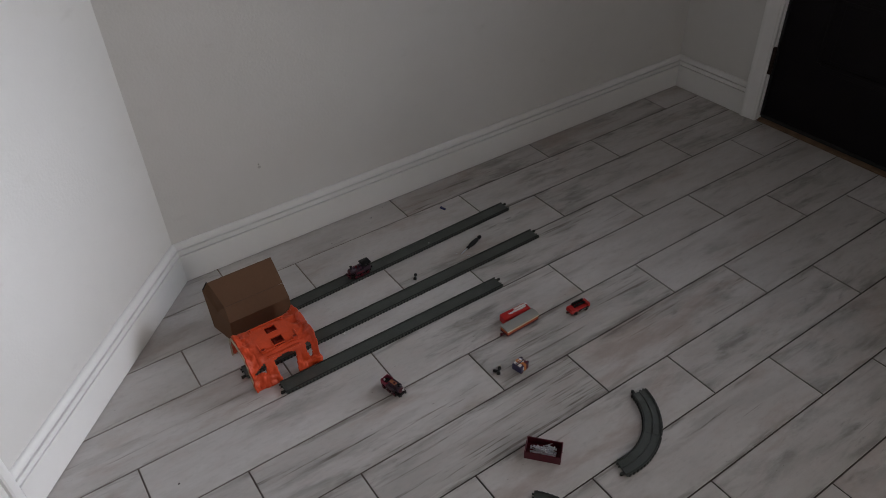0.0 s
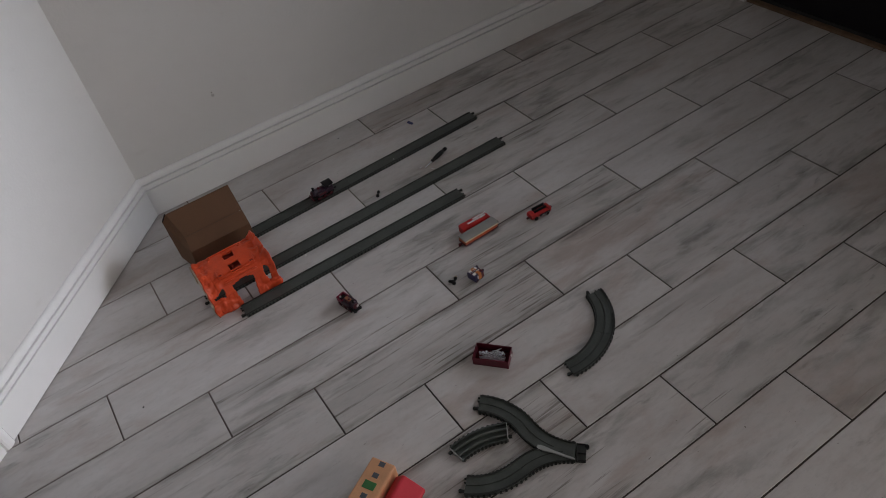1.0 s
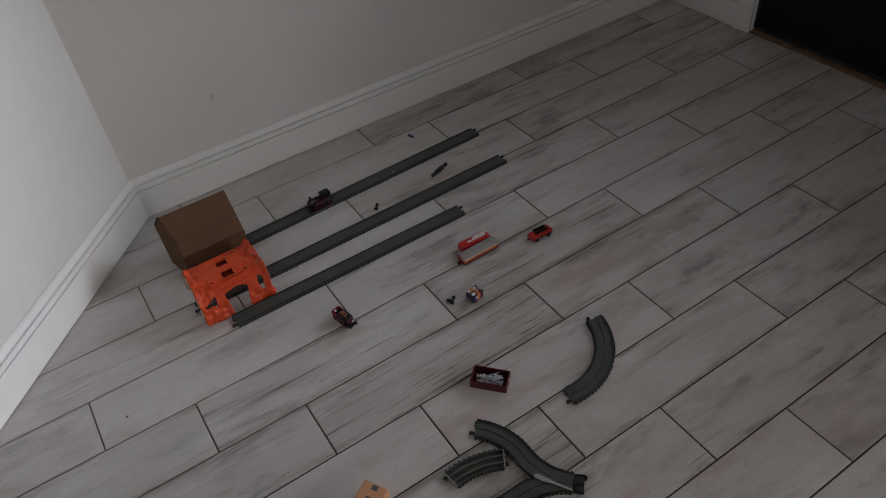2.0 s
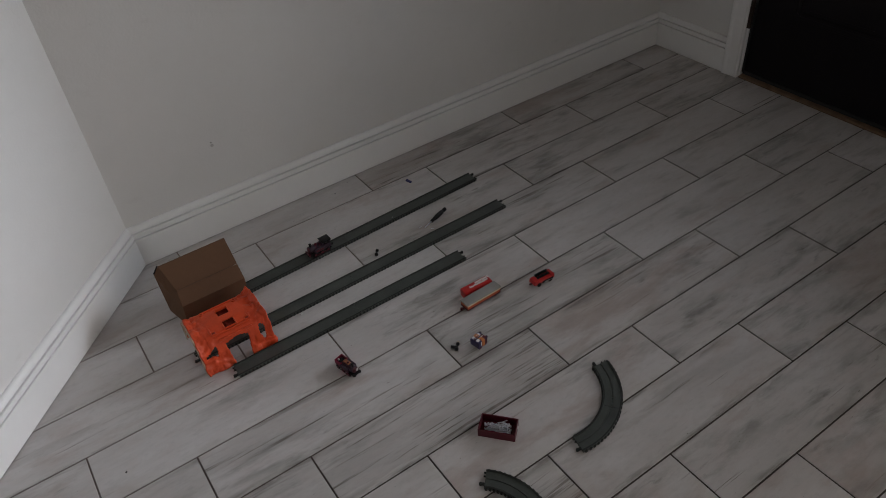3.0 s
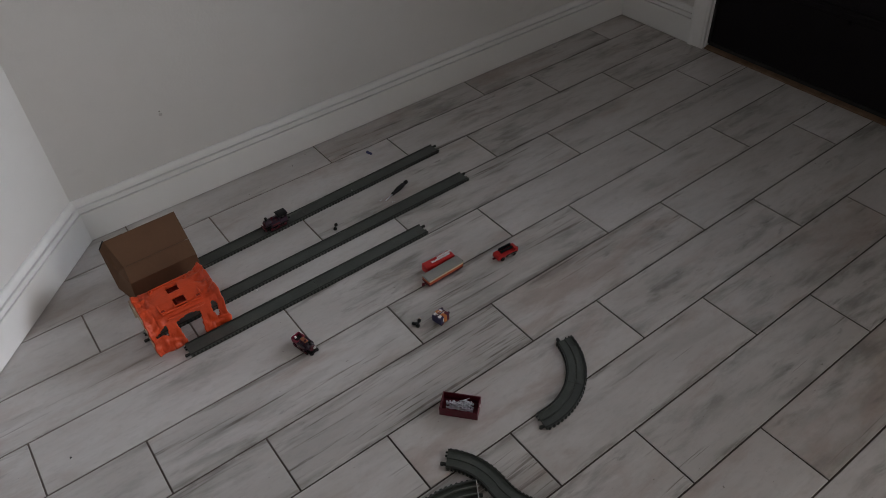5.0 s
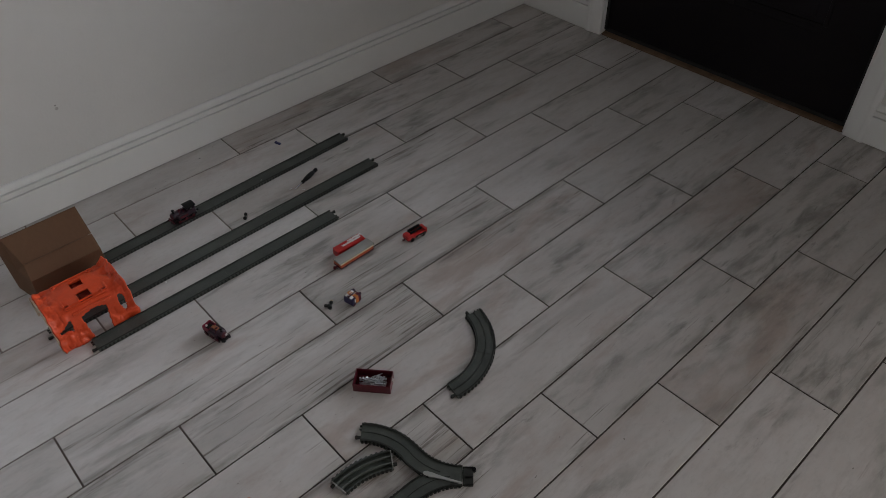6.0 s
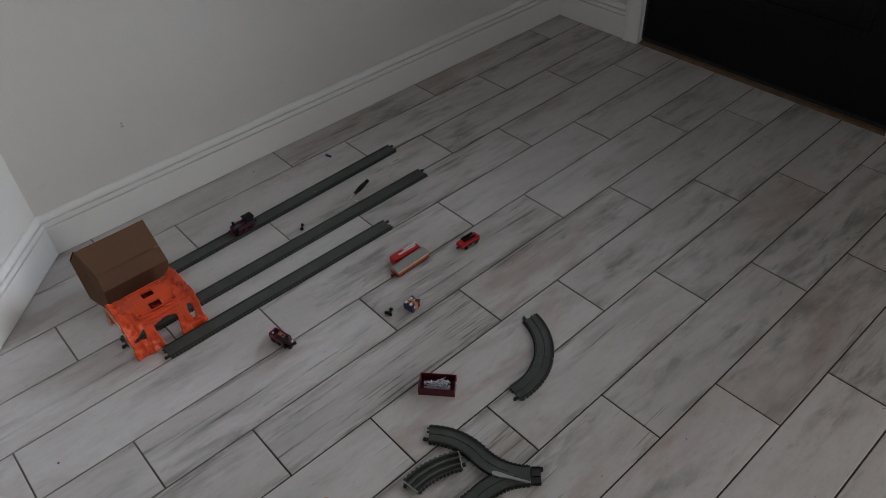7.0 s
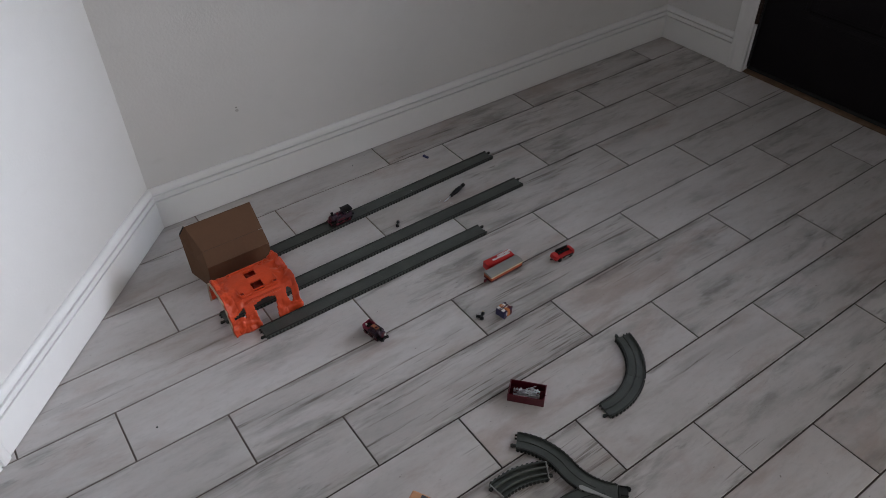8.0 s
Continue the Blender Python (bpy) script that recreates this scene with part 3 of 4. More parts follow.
def lay_floor():
    w, h = (LONG - JOINT) / 2, (ROW - SEAM) / 2
    whole = [(-w, -h), (w, -h), (w, h), (-w, h)]
    shared = plank_mesh(whole)
    s_out = (-IN_S.x, -IN_S.y)
    s_d = s_out[0] * CORNER.x + s_out[1] * CORNER.y + 0.004
    rest = bmesh.new()
    rnd = random.Random(11)
    for r in range(-5, 40):
        yc = Y_SEAM - (r + 0.5) * ROW
        x0 = X_JOINT + STEP * r
        x0 -= math.floor((x0 - X_WEST + 0.1) / LONG) * LONG
        k = -1
        while x0 + k * LONG < X_FAR + 0.01:
            xc = x0 + (k + 0.5) * LONG
            k += 1
            if yc < -0.08 or xc + w < X_LEFT or xc - w > X_DOOR:
                # the part of the room behind the camera
                lo, hi = max(xc - w, X_WEST), min(xc + w, X_FAR if yc < E_END else X_DOOR)
                if yc < far_end.y and yc - h > Y_REAR and hi - lo > 0.02:
                    block(rest, ((lo + hi) / 2, yc - Y_SEAM + 0.5 * ROW, -0.006), (hi - lo, 2 * h, 0.012))
                continue
            poly = [(xc + x, yc + y) for x, y in whole]
            for nx, ny, d in ((1, 0, X_DOOR - 0.002), (-1, 0, -X_LEFT + 0.6), (0, 1, Y_BACK), (0, -1, -Y_REAR), (*s_out, s_d if yc > far_end.y - ROW else 99.0)):
                poly = clipped(poly, nx, ny, d) if len(poly) > 2 else poly
            if len(poly) < 3 or max(p[0] for p in poly) - min(p[0] for p in poly) < 0.02:
                continue
            same = len(poly) == 4 and abs(poly[0][0] - xc + w) < 1e-5 and abs(poly[2][0] - xc - w) < 1e-5 and abs(poly[0][1] - yc + h) < 1e-5 and abs(poly[2][1] - yc - h) < 1e-5
            ob = new("plank", shared if same else plank_mesh([(x - xc, y - yc) for x, y in poly]))
            ob.parent = floor
            tilt = random.uniform(-0.0003, 0.0003)
            ob.location = (xc, yc, tilt)
            codes = PRINT.get(r, "").split()
            i = k - 5
            look_of = [int(q) / 9 for q in codes[i]] if 0 <= i < len(codes) else [rnd.random() * 0.6 for _ in range(3)]
            ob.color = (*look_of, 1)
    far = part("far_planks", rest, TILE, floor, "grey wood-look plank tiles in the rest of the room")
    far.location.y = Y_SEAM - 0.5 * ROW
    far.color = (0.35, 0.35, 0.3, 1)
    tagged(far, kind="stuff")


# ---- marks on the wall ----
bm = bmesh.new()
lathe(bm, (0.7375, Y_BACK + 0.0005, 0.2765), (0, -1, 0), [(0, 0.0050), (0.0012, 0.0046), (0.0016, 0.0030), (0.0010, 0.0016)], 14)
solo("wall_anchor", bm, SMUDGE, "small pale plastic wall anchor stuck in the plaster", "wall anchor")
bm = bmesh.new()
lathe(bm, (0.7370, Y_BACK + 0.001, 0.2860), (0, -1, 0), [(0, 0.0024), (0.0022, 0.0020)], 10)
solo("screw_hole_plug", bm, ROOFGREY, "tiny grey screw hole plug in the wall", "plug")

# ---- toy railway track ----
T_H = 0.0205
TRACK = [(-T_H, 0.0), (-T_H, 0.0088), (-T_H + 0.0022, 0.0088), (-T_H + 0.0034, 0.0062), (-0.0013, 0.0062), (-0.0009, 0.0042), (0.0009, 0.0042), (0.0013, 0.0062),
         (T_H - 0.0034, 0.0062), (T_H - 0.0022, 0.0088), (T_H, 0.0088), (T_H, 0.0)]


def straight(length):
    return [(length * i / 8, 0.0, 0.0) for i in range(9)]


def arc(radius, degrees, steps=18):
    """A path that starts at the origin along x and bends to its left (degrees > 0) or right."""
    sg = math.copysign(1, degrees)
    return [(radius * math.sin(abs(radians(degrees)) * i / steps), sg * radius * (1 - math.cos(radians(degrees) * i / steps)), radians(degrees) * i / steps) for i in range(steps + 1)]


def along(path, step):
    """Places at even steps along a path."""
    acc, out, want = 0.0, [], step * 0.6
    for (x0, y0, a0), (x1, y1, a1) in zip(path, path[1:]):
        d = math.hypot(x1 - x0, y1 - y0)
        while want <= acc + d:
            k = (want - acc) / d
            out.append((x0 + (x1 - x0) * k, y0 + (y1 - y0) * k, a0 + (a1 - a0) * k))
            want += step
        acc += d
    return out


def track(label, m, path, plain=False, group="toy track pieces"):
    """One piece of plastic toy track: deck, two toothed edges and its connectors."""
    t = thing("toy_track", label, "toy track", m, group)
    reach = -0.0008 if plain else 0.0006
    bm = bmesh.new()
    sweep(bm, TRACK[:4] + TRACK[8:] if plain else TRACK, path)
    part("deck", bm, DECK, t)
    for sg in (1, -1):
        bm = bmesh.new()
        for x, y, a in along(path, 0.0096):
            c = Vector((x - math.sin(a) * sg * (T_H + reach), y + math.cos(a) * sg * (T_H + reach), 0.0036))
            block(bm, c, (0.0048, 0.0040, 0.0072), 0, Matrix.Rotation(a, 3, "Z"), 0.85)
        sweep(bm, [(sg * (T_H - 0.0034), 0.0084), (sg * (T_H - 0.0034), 0.0094), (sg * T_H, 0.0094), (sg * T_H, 0.0084)], path)
        part("toothed_edge", bm, TIES, t, "darker toothed edge")
    for (x, y, a), sg in ((path[0], -1), (path[-1], 1)):
        r = Matrix.Rotation(a, 3, "Z")
        for v in (0.011, -0.011):
            bm = bmesh.new()
            if (v > 0) == (sg > 0):
                block(bm, Vector((x, y, 0.0036)) + r @ Vector((sg * 0.004, v, 0)), (0.009, 0.006, 0.0050), 0.0012, r)
                rod(bm, Vector((x, y, 0.001)) + r @ Vector((sg * 0.0085, v, 0)), Vector((x, y, 0.0058)) + r @ Vector((sg * 0.0085, v, 0)), 0.0036, seg=10)
                part("connector_tab", bm, TIES, t)
            else:
                for q in (0.0042, -0.0042):
                    block(bm, Vector((x, y, 0.0036)) + r @ Vector((sg * 0.002, v + q, 0)), (0.005, 0.0022, 0.0050), 0.0006, r)
                part("connector_jaw", bm, TIES, t)
    return t


STRAIGHT_LABEL = "straight grey-green plastic toy railway track on the floor"
for x0, y0, turn, joints in ((0.478, 1.8445, 1.75, (0.0, 0.480, 0.946)), (0.446, 1.6935, 0.6, (0.0, 0.442, 0.959)), (0.505, 1.5880, -0.1, (0.0, 0.338, 0.670))):
    for a, b in zip(joints, joints[1:]):
        track(STRAIGHT_LABEL, pose(x0, y0, 0, 0, 0, turn) @ pose(a, 0, 0), straight(b - a - 0.0006), True)

CURVE_LABEL = "curved grey-green plastic toy railway track on the floor"
R_C = 0.160
cc = Vector((1.0375, 1.0955))
for a0 in (-100.5, -55.0):
    s = cc + R_C * Vector((math.cos(radians(a0)), math.sin(radians(a0))))
    track(CURVE_LABEL, pose(s.x, s.y, 0, 0, 0, a0 + 90), arc(R_C, 45.2))
# the loose piece that lies upside down
up = thing("toy_track", "short curved track lying upside down with its ribs showing", "toy track", pose(0.696, 0.923, 0, 0, 0, 8.0), "toy track pieces")
bend = arc(0.169, -40)
bm = bmesh.new()
sweep(bm, [(-T_H, 0.0), (-T_H, 0.0092), (-T_H + 0.0020, 0.0092), (-T_H + 0.0022, 0.0022), (T_H - 0.0022, 0.0022), (T_H - 0.0020, 0.0092), (T_H, 0.0092), (T_H, 0.0)], bend)
part("deck", bm, DECK, up, "hollow underside")
for v in (-0.0075, 0.0075):
    bm = bmesh.new()
    sweep(bm, [(v - 0.0011, 0.0020), (v - 0.0011, 0.0086), (v + 0.0011, 0.0086), (v + 0.0011, 0.0020)], bend)
    part("rib", bm, UNDER, up, "paler lengthwise rib")
for sg in (1, -1):
    bm = bmesh.new()
    for x, y, a in along(bend, 0.0096):
        c = Vector((x - math.sin(a) * sg * (T_H + 0.0008), y + math.cos(a) * sg * (T_H + 0.0008), 0.0050))
        block(bm, c, (0.0052, 0.0040, 0.0072), 0, Matrix.Rotation(a, 3, "Z"), 0.85)
    part("toothed_edge", bm, TIES, up, "darker toothed edge")
for (x, y, a), sg in ((bend[0], -1), (bend[-1], 1)):
    r = Matrix.Rotation(a, 3, "Z")
    bm = bmesh.new()
    block(bm, Vector((x, y, 0.0052)) + r @ Vector((-sg * 0.0008, 0, 0)), (0.0018, 2 * T_H - 0.002, 0.0086), 0.0004, r)
    part("end_wall", bm, LEVER, up, "pale worn end wall")
    bm = bmesh.new()
    block(bm, Vector((x, y, 0.0050)) + r @ Vector((sg * 0.004, -0.011 * sg, 0)), (0.008, 0.007, 0.0050), 0.0012, r)
    part("connector_tab", bm, TIES, up)

# Y-shaped points, with a curve on either arm
R_Y, TH = 0.136, 49.0
ybase, yang = Vector((0.885, 0.780)), 135.7
points = thing("switch_track", "grey-green Y-shaped toy track points with a pale lever", "toy track", pose(ybase.x, ybase.y, 0, 0, 0, yang), "toy track pieces")


def y_outline():
    outer, inner = [], []
    for x, y, a in arc(R_Y, TH, 24):
        outer.append((x - math.sin(a) * T_H, y + math.cos(a) * T_H))
        q = (x + math.sin(a) * T_H, y - math.cos(a) * T_H)
        if q[1] > 0.0006:
            inner.append(q)
    cross = (inner[0][0] - 0.004, 0.0)
    up_half = outer + inner[::-1]
    return up_half + [cross] + [(x, -y) for x, y in up_half[::-1]], outer, inner


outline, outer, inner = y_outline()
bm = bmesh.new()
prism(bm, outline, 0.0, 0.0062)
part("deck", bm, DECK, points)
for sg in (1, -1):
    bm = bmesh.new()
    base = arc(R_Y, TH * sg, 24)
    sweep(bm, [(sg * (T_H - 0.0024), 0.0058), (sg * (T_H - 0.0020), 0.0090), (sg * T_H, 0.0090), (sg * T_H, 0.0)], base)
    for x, y, a in along(base, 0.0096):
        c = Vector((x - math.sin(a) * sg * (T_H + 0.0008), y + math.cos(a) * sg * (T_H + 0.0008), 0.0036))
        block(bm, c, (0.0052, 0.0040, 0.0072), 0, Matrix.Rotation(a, 3, "Z"), 0.85)
    part("toothed_edge", bm, TIES, points, "darker toothed edge")
    bm = bmesh.new()
    sweep(bm, [(-sg * T_H, 0.0), (-sg * T_H, 0.0090), (-sg * (T_H - 0.0022), 0.0090), (-sg * (T_H - 0.0024), 0.0058)], base[12:])
    part("inner_rail", bm, TIES, points, "dark inner rail")
    bm = bmesh.new()
    sweep(bm, [(-0.0010, 0.0060), (0.0010, 0.0060), (0.0010, 0.0066), (-0.0010, 0.0066)], base[9 if sg < 0 else 5:])
    part("guide_groove", bm, TIES, points, "dark guide groove")
bm = bmesh.new()
block(bm, (-0.011, 0, 0.0035), (0.020, 0.040, 0.0060), 0.0012)
part("end_plate", bm, TIES, points)
bm = bmesh.new()
for y in (-0.017, 0.003, 0.019):
    block(bm, (-0.013, y, 0.0075), (0.016, 0.0025, 0.003), 0.0006)
rod(bm, (-0.022, -0.014, 0.001), (-0.022, -0.014, 0.007), 0.0045, seg=10)
part("end_bracket", bm, BLACK, points, "black connector bracket")
bm = bmesh.new()
p0, p1 = Vector((0.000, 0.0170, 0.0088)), Vector((0.0755, -0.0035, 0.0088))
d = (p1 - p0).normalized()
nn = Vector((-d.y, d.x, 0))
ol = []
for k, w in ((0.0, 0.0022), (0.55, 0.0028), (0.78, 0.0048), (0.92, 0.0060), (1.0, 0.0040)):
    ol.append((p0 + (p1 - p0) * k, w))
prism(bm, [tuple((p + nn * w).xy) for p, w in ol] + [tuple((p - nn * w).xy) for p, w in ol[::-1]], 0.0064, 0.0096)
bmesh.ops.bevel(bm, geom=[e for e in bm.edges if e.verts[0].co.z > 0.009 and e.verts[1].co.z > 0.009], offset=0.0012, segments=2, affect="EDGES")
part("switch_lever", bm, LEVER, points, "pale grey lever")
for sg in (1, -1):
    x, y, a = arc(R_Y, TH * sg)[-1]
    m = pose(ybase.x, ybase.y, 0, 0, 0, yang) @ pose(x, y, 0, 0, 0, math.degrees(a))
    track("curved grey-green toy track joined to the Y-shaped points", m, arc(R_Y, -TH * sg))

# ---- orange tunnel ----
tun = thing("toy_tunnel", "orange moulded plastic rock tunnel standing over the middle track", "toy tunnel", pose(0.536, 1.6955, 0))
PROF = [(-0.075, 0.0), (-0.072, 0.020), (-0.067, 0.045), (-0.060, 0.065), (-0.051, 0.078), (-0.042, 0.086), (-0.020, 0.0895), (0.0, 0.090)]
PROF = PROF + [(-y, z) for y, z in PROF[-2::-1]]


def prof_at(s):
    """The tunnel's section at s from 0 to 1, front foot to back foot."""
    k = s * (len(PROF) - 1)
    i = min(int(k), len(PROF) - 2)
    f = k - i
    f = f * f * (3 - 2 * f) * 0.3 + f * 0.7
    return PROF[i][0] + (PROF[i + 1][0] - PROF[i][0]) * f, PROF[i][1] + (PROF[i + 1][1] - PROF[i][1]) * f


def in_hole(x, y, z):
    wob = noise.noise(Vector((x * 60, y * 60, z * 60))) * 0.005
    if y < 0:
        if abs(x - 0.003) < 0.0215 + 0.14 * z + wob * 0.3 and z < 0.066 - 7.0 * (x - 0.005) ** 2 + wob * 0.3:
            return True
        if -0.079 < x < -0.050 + wob * 0.4 and abs(z - 0.051 - wob) < 0.0135 * (x + 0.083) / 0.036:
            return True
        if ((x - 0.0665) / 0.0068) ** 2 + ((z - 0.047) / 0.019) ** 2 < 1 + wob * 70:
            return True
    return z > 0.080 and abs(x - 0.003) < 0.0140 and (abs(y + 0.032) < 0.0125 or abs(y - 0.012) < 0.0125)


bm = bmesh.new()
NX, NS = 84, 96
grid = []
for i in range(NX + 1):
    x = -0.089 + 0.178 * i / NX
    row = []
    for j in range(NS + 1):
        s = j / NS
        y, z = prof_at(s)
        rocky = min(1.0, max(0.0, (abs(x) - 0.047) / 0.020))
        if abs(y) > 0.066:
            rocky = max(rocky, 0.45)
        q = Vector((x * 38, y * 38, z * 38))
        n1 = noise.noise(q) + 0.5 * noise.noise(q * 2.3) + 0.25 * noise.noise(q * 5.1)
        ridge = 1 - 2 * abs(noise.noise(q * 1.4 + Vector((7, 3, 1))))
        facet = noise.cell(q * 1.7) - 0.5
        out = Vector((0, y * 0.6, z + 0.02)).normalized() * ((n1 * 0.0052 + ridge * 0.0032 + facet * 0.0022) * rocky)
        flare = ((0.014 if y > -0.02 else 0.010) if x > 0 else 0.004) * max(0.0, (abs(x) - 0.066) / 0.023) ** 2
        foot = 0.006 * max(0.0, 1 - z / 0.02) * (1 if abs(x) < 0.05 else 0.4)
        zz = z + out.z + flare * (1 if z > 0.05 else 0)
        yy = y + out.y + math.copysign(flare * (0.6 if z > 0.02 else 0.2), y) + math.copysign(foot, y)
        xx = x + 0.007 * math.copysign(rocky, x) * noise.noise(Vector((y * 45, z * 45, 3.0))) * (1 if abs(x) > 0.07 else 0)
        row.append(bm.verts.new((xx, yy, max(0.0, zz) if j not in (0, NS) else 0.0)))
    grid.append(row)
for i in range(NX):
    for j in range(NS):
        x = -0.089 + 0.178 * (i + 0.5) / NX
        y, z = prof_at((j + 0.5) / NS)
        if not in_hole(x, y, z):
            bm.faces.new((grid[i][j], grid[i + 1][j], grid[i + 1][j + 1], grid[i][j + 1]))
bmesh.ops.delete(bm, geom=[v for v in bm.verts if not v.link_faces], context="VERTS")
shell = part("shell", bm, ORANGE, tun, "", True)
sol = shell.modifiers.new("thickness", "SOLIDIFY")
sol.thickness, sol.offset = 0.0032, 1
# raised smooth plate frame on the top, with the two recessed windows and four screw bosses
bm = bmesh.new()
for y in (-0.050, 0.039):
    block(bm, (0.002, y, 0.0905 if y > 0 else 0.0850), (0.096, 0.005, 0.0045), 0.0012)
for x in (-0.047, 0.051):
    block(bm, (x, -0.005, 0.0908), (0.005, 0.080, 0.0042), 0.0012)
for y in (-0.032, 0.012):
    for sx, sy, cx, cy in ((0.033, 0.0024, 0.003, 0.0140), (0.033, 0.0024, 0.003, -0.0140), (0.0024, 0.028, -0.0123, 0), (0.0024, 0.028, 0.0183, 0)):
        block(bm, (cx, y + cy, 0.0912 if y > 0 else 0.0900), (sx, sy, 0.004), 0.0008)
part("top_plate", bm, ORANGE, tun)
bm = bmesh.new()
block(bm, (0.003, -0.006, 0.0770), (0.060, 0.080, 0.002))
part("inner_plate", bm, ORANGESHADE, tun, "orange plate under the openings, coloured dark for shade")
bm = bmesh.new()
block(bm, (0.004, -0.0625, 0.0755), (0.088, 0.005, 0.0055), 0.0015, Matrix.Rotation(-0.5, 3, "X"))
part("lintel", bm, ORANGE, tun)
for y in (-0.032, 0.012):
    bm = bmesh.new()
    block(bm, (-0.001, y, 0.0825), (0.0055, 0.023, 0.006), 0.0006)
    block(bm, (0.006, y - 0.001, 0.0830), (0.014, 0.0045, 0.006), 0.0006)
    part("recessed_bracket", bm, ORANGESHADE, tun, "orange bracket coloured dark for shade")
# each recess is a solid block, its shade given by the darker orange
for x, y in ((-0.041, -0.0445), (0.045, -0.0445)):
    bm = bmesh.new()
    block(bm, (x, y, 0.0880), (0.0085, 0.0075, 0.0050), 0.0006)
    part("square_recess", bm, ORANGESHADE, tun, "square recess, its shade a dark block")
    bm = bmesh.new()
    for sx, sy, cx, cy in ((0.0125, 0.0020, 0, 0.0047), (0.0125, 0.0020, 0, -0.0047), (0.0020, 0.0074, 0.0053, 0), (0.0020, 0.0074, -0.0053, 0)):
        block(bm, (x + cx, y + cy, 0.0895), (sx, sy, 0.0052), 0.0005)
    part("recess_rim", bm, ORANGE, tun)
for x, y, h in ((-0.043, 0.034, 0.0), (0.041, 0.033, 0.0)):
    bm = bmesh.new()
    lathe(bm, (x, y, 0.085 + h), (0, 0, 1), [(0, 0.0062), (0.0085, 0.0056), (0.0092, 0.0048), (0.0092, 0.0026), (0.0060, 0.0024)], 16)
    part("screw_boss", bm, ORANGE, tun)
    bm = bmesh.new()
    lathe(bm, (x, y, 0.089 + h), (0, 0, 1), [(0, 0.0024), (0.0035, 0.0024)], 10)
    part("screw_hole", bm, ORANGESHADE, tun, "screw hole coloured dark for shade")
# pale cut edge of the arch that faces the slanting wall
bm = bmesh.new()
rim = []
for j in range(NS + 1):
    y, z = prof_at(j / NS)
    rim.append((y * 1.015, z + 0.0045))
inner_rim = [(y * 0.955, z * 0.955) for y, z in rim]
for p, q in zip(range(NS), range(1, NS + 1)):
    a, b, c, e = rim[p], rim[q], inner_rim[q], inner_rim[p]
    vs = [bm.verts.new((-0.0925, *w)) for w in (a, b, c, e)] + [bm.verts.new((-0.0885, *w)) for w in (a, b, c, e)]
    for f in ((0, 1, 2, 3), (7, 6, 5, 4), (0, 4, 5, 1), (2, 6, 7, 3)):
        bm.faces.new([vs[i] for i in f])
bmesh.ops.remove_doubles(bm, verts=bm.verts, dist=1e-5)
part("arch_rim", bm, ORANGEPALE, tun, "pale worn rim of the arch")

# ---- cardboard tunnel ----
box = thing("cardboard_tunnel", "brown folded cardboard tunnel standing over the end of a track", "cardboard box", pose(0.463, 1.816, 0))
# its section, foot to ridge to foot, with the place where each fold begins (the closed end bulges)
SEC = [(0.0, 0.0, 0.002), (-0.002, 0.071, 0.006), (0.028, 0.101, 0.010), (0.085, 0.154, -0.003), (0.091, 0.132, -0.020), (0.091, 0.0, -0.018)]
TK, BOX_END = 0.0028, 0.175
names = ("front_panel", "eave_panel", "roof_panel", "ridge_panel", "back_panel")
for (a, b), nm in zip(zip(SEC, SEC[1:]), names):
    d = (Vector(b[:2]) - Vector(a[:2])).normalized()
    nrm = Vector((d.y, -d.x))
    bm = bmesh.new()
    vs = []
    for (y, z, x0), e in ((a, 0.0005), (b, -0.0005)):
        for x in (x0, BOX_END):
            for k in (0.0, TK):
                vs.append(bm.verts.new((x, y + d.x * e + nrm.x * k, max(0.0, z + d.y * e + nrm.y * k))))
    for q in ((0, 1, 3, 2), (4, 6, 7, 5), (0, 4, 5, 1), (2, 3, 7, 6), (1, 5, 7, 3), (0, 2, 6, 4)):
        bm.faces.new([vs[i] for i in q])
    bmesh.ops.recalc_face_normals(bm, faces=bm.faces)
    bmesh.ops.bevel(bm, geom=list(bm.edges), offset=0.0005, segments=1, affect="EDGES")
    part(nm, bm, CARD, box)
bm = bmesh.new()
hub0, hub1 = bm.verts.new((-0.004, 0.052, 0.075)), bm.verts.new((-0.001, 0.052, 0.075))
r0 = [bm.verts.new((x, y + (0.0025 if y < 0.05 else -0.0025), max(0.0, z - 0.0025))) for y, z, x in SEC]
r1 = [bm.verts.new((x + 0.003, y + (0.0025 if y < 0.05 else -0.0025), max(0.0, z - 0.0025))) for y, z, x in SEC]
for i in range(6):
    j = (i + 1) % 6
    bm.faces.new((r0[i], r0[j], hub0))
    bm.faces.new((r1[j], r1[i], hub1))
    bm.faces.new((r0[i], r0[j], r1[j], r1[i]))
part("end_panel", bm, CARD, box)
bm = bmesh.new()
for k in range(26):
    x = 0.018 + 0.148 * k / 26
    block(bm, (x, 0.0280 - 0.0020 + random.uniform(-0.0003, 0.0003), 0.1010 + 0.0017), (random.uniform(0.004, 0.0066), 0.0024, 0.0012), 0, Matrix.Rotation(0.76, 3, "X"))
part("crease", bm, CREASE, box, "dark crease along the fold")
bm = bmesh.new()
block(bm, (-0.0115, 0.0875, 0.1440), (0.024, 0.0030, 0.0030), 0.0006, Matrix.Rotation(radians(-52), 3, "Y"))
part("torn_corner", bm, BLACK, box, "dark torn corner")

# ---- engines and wagons ----


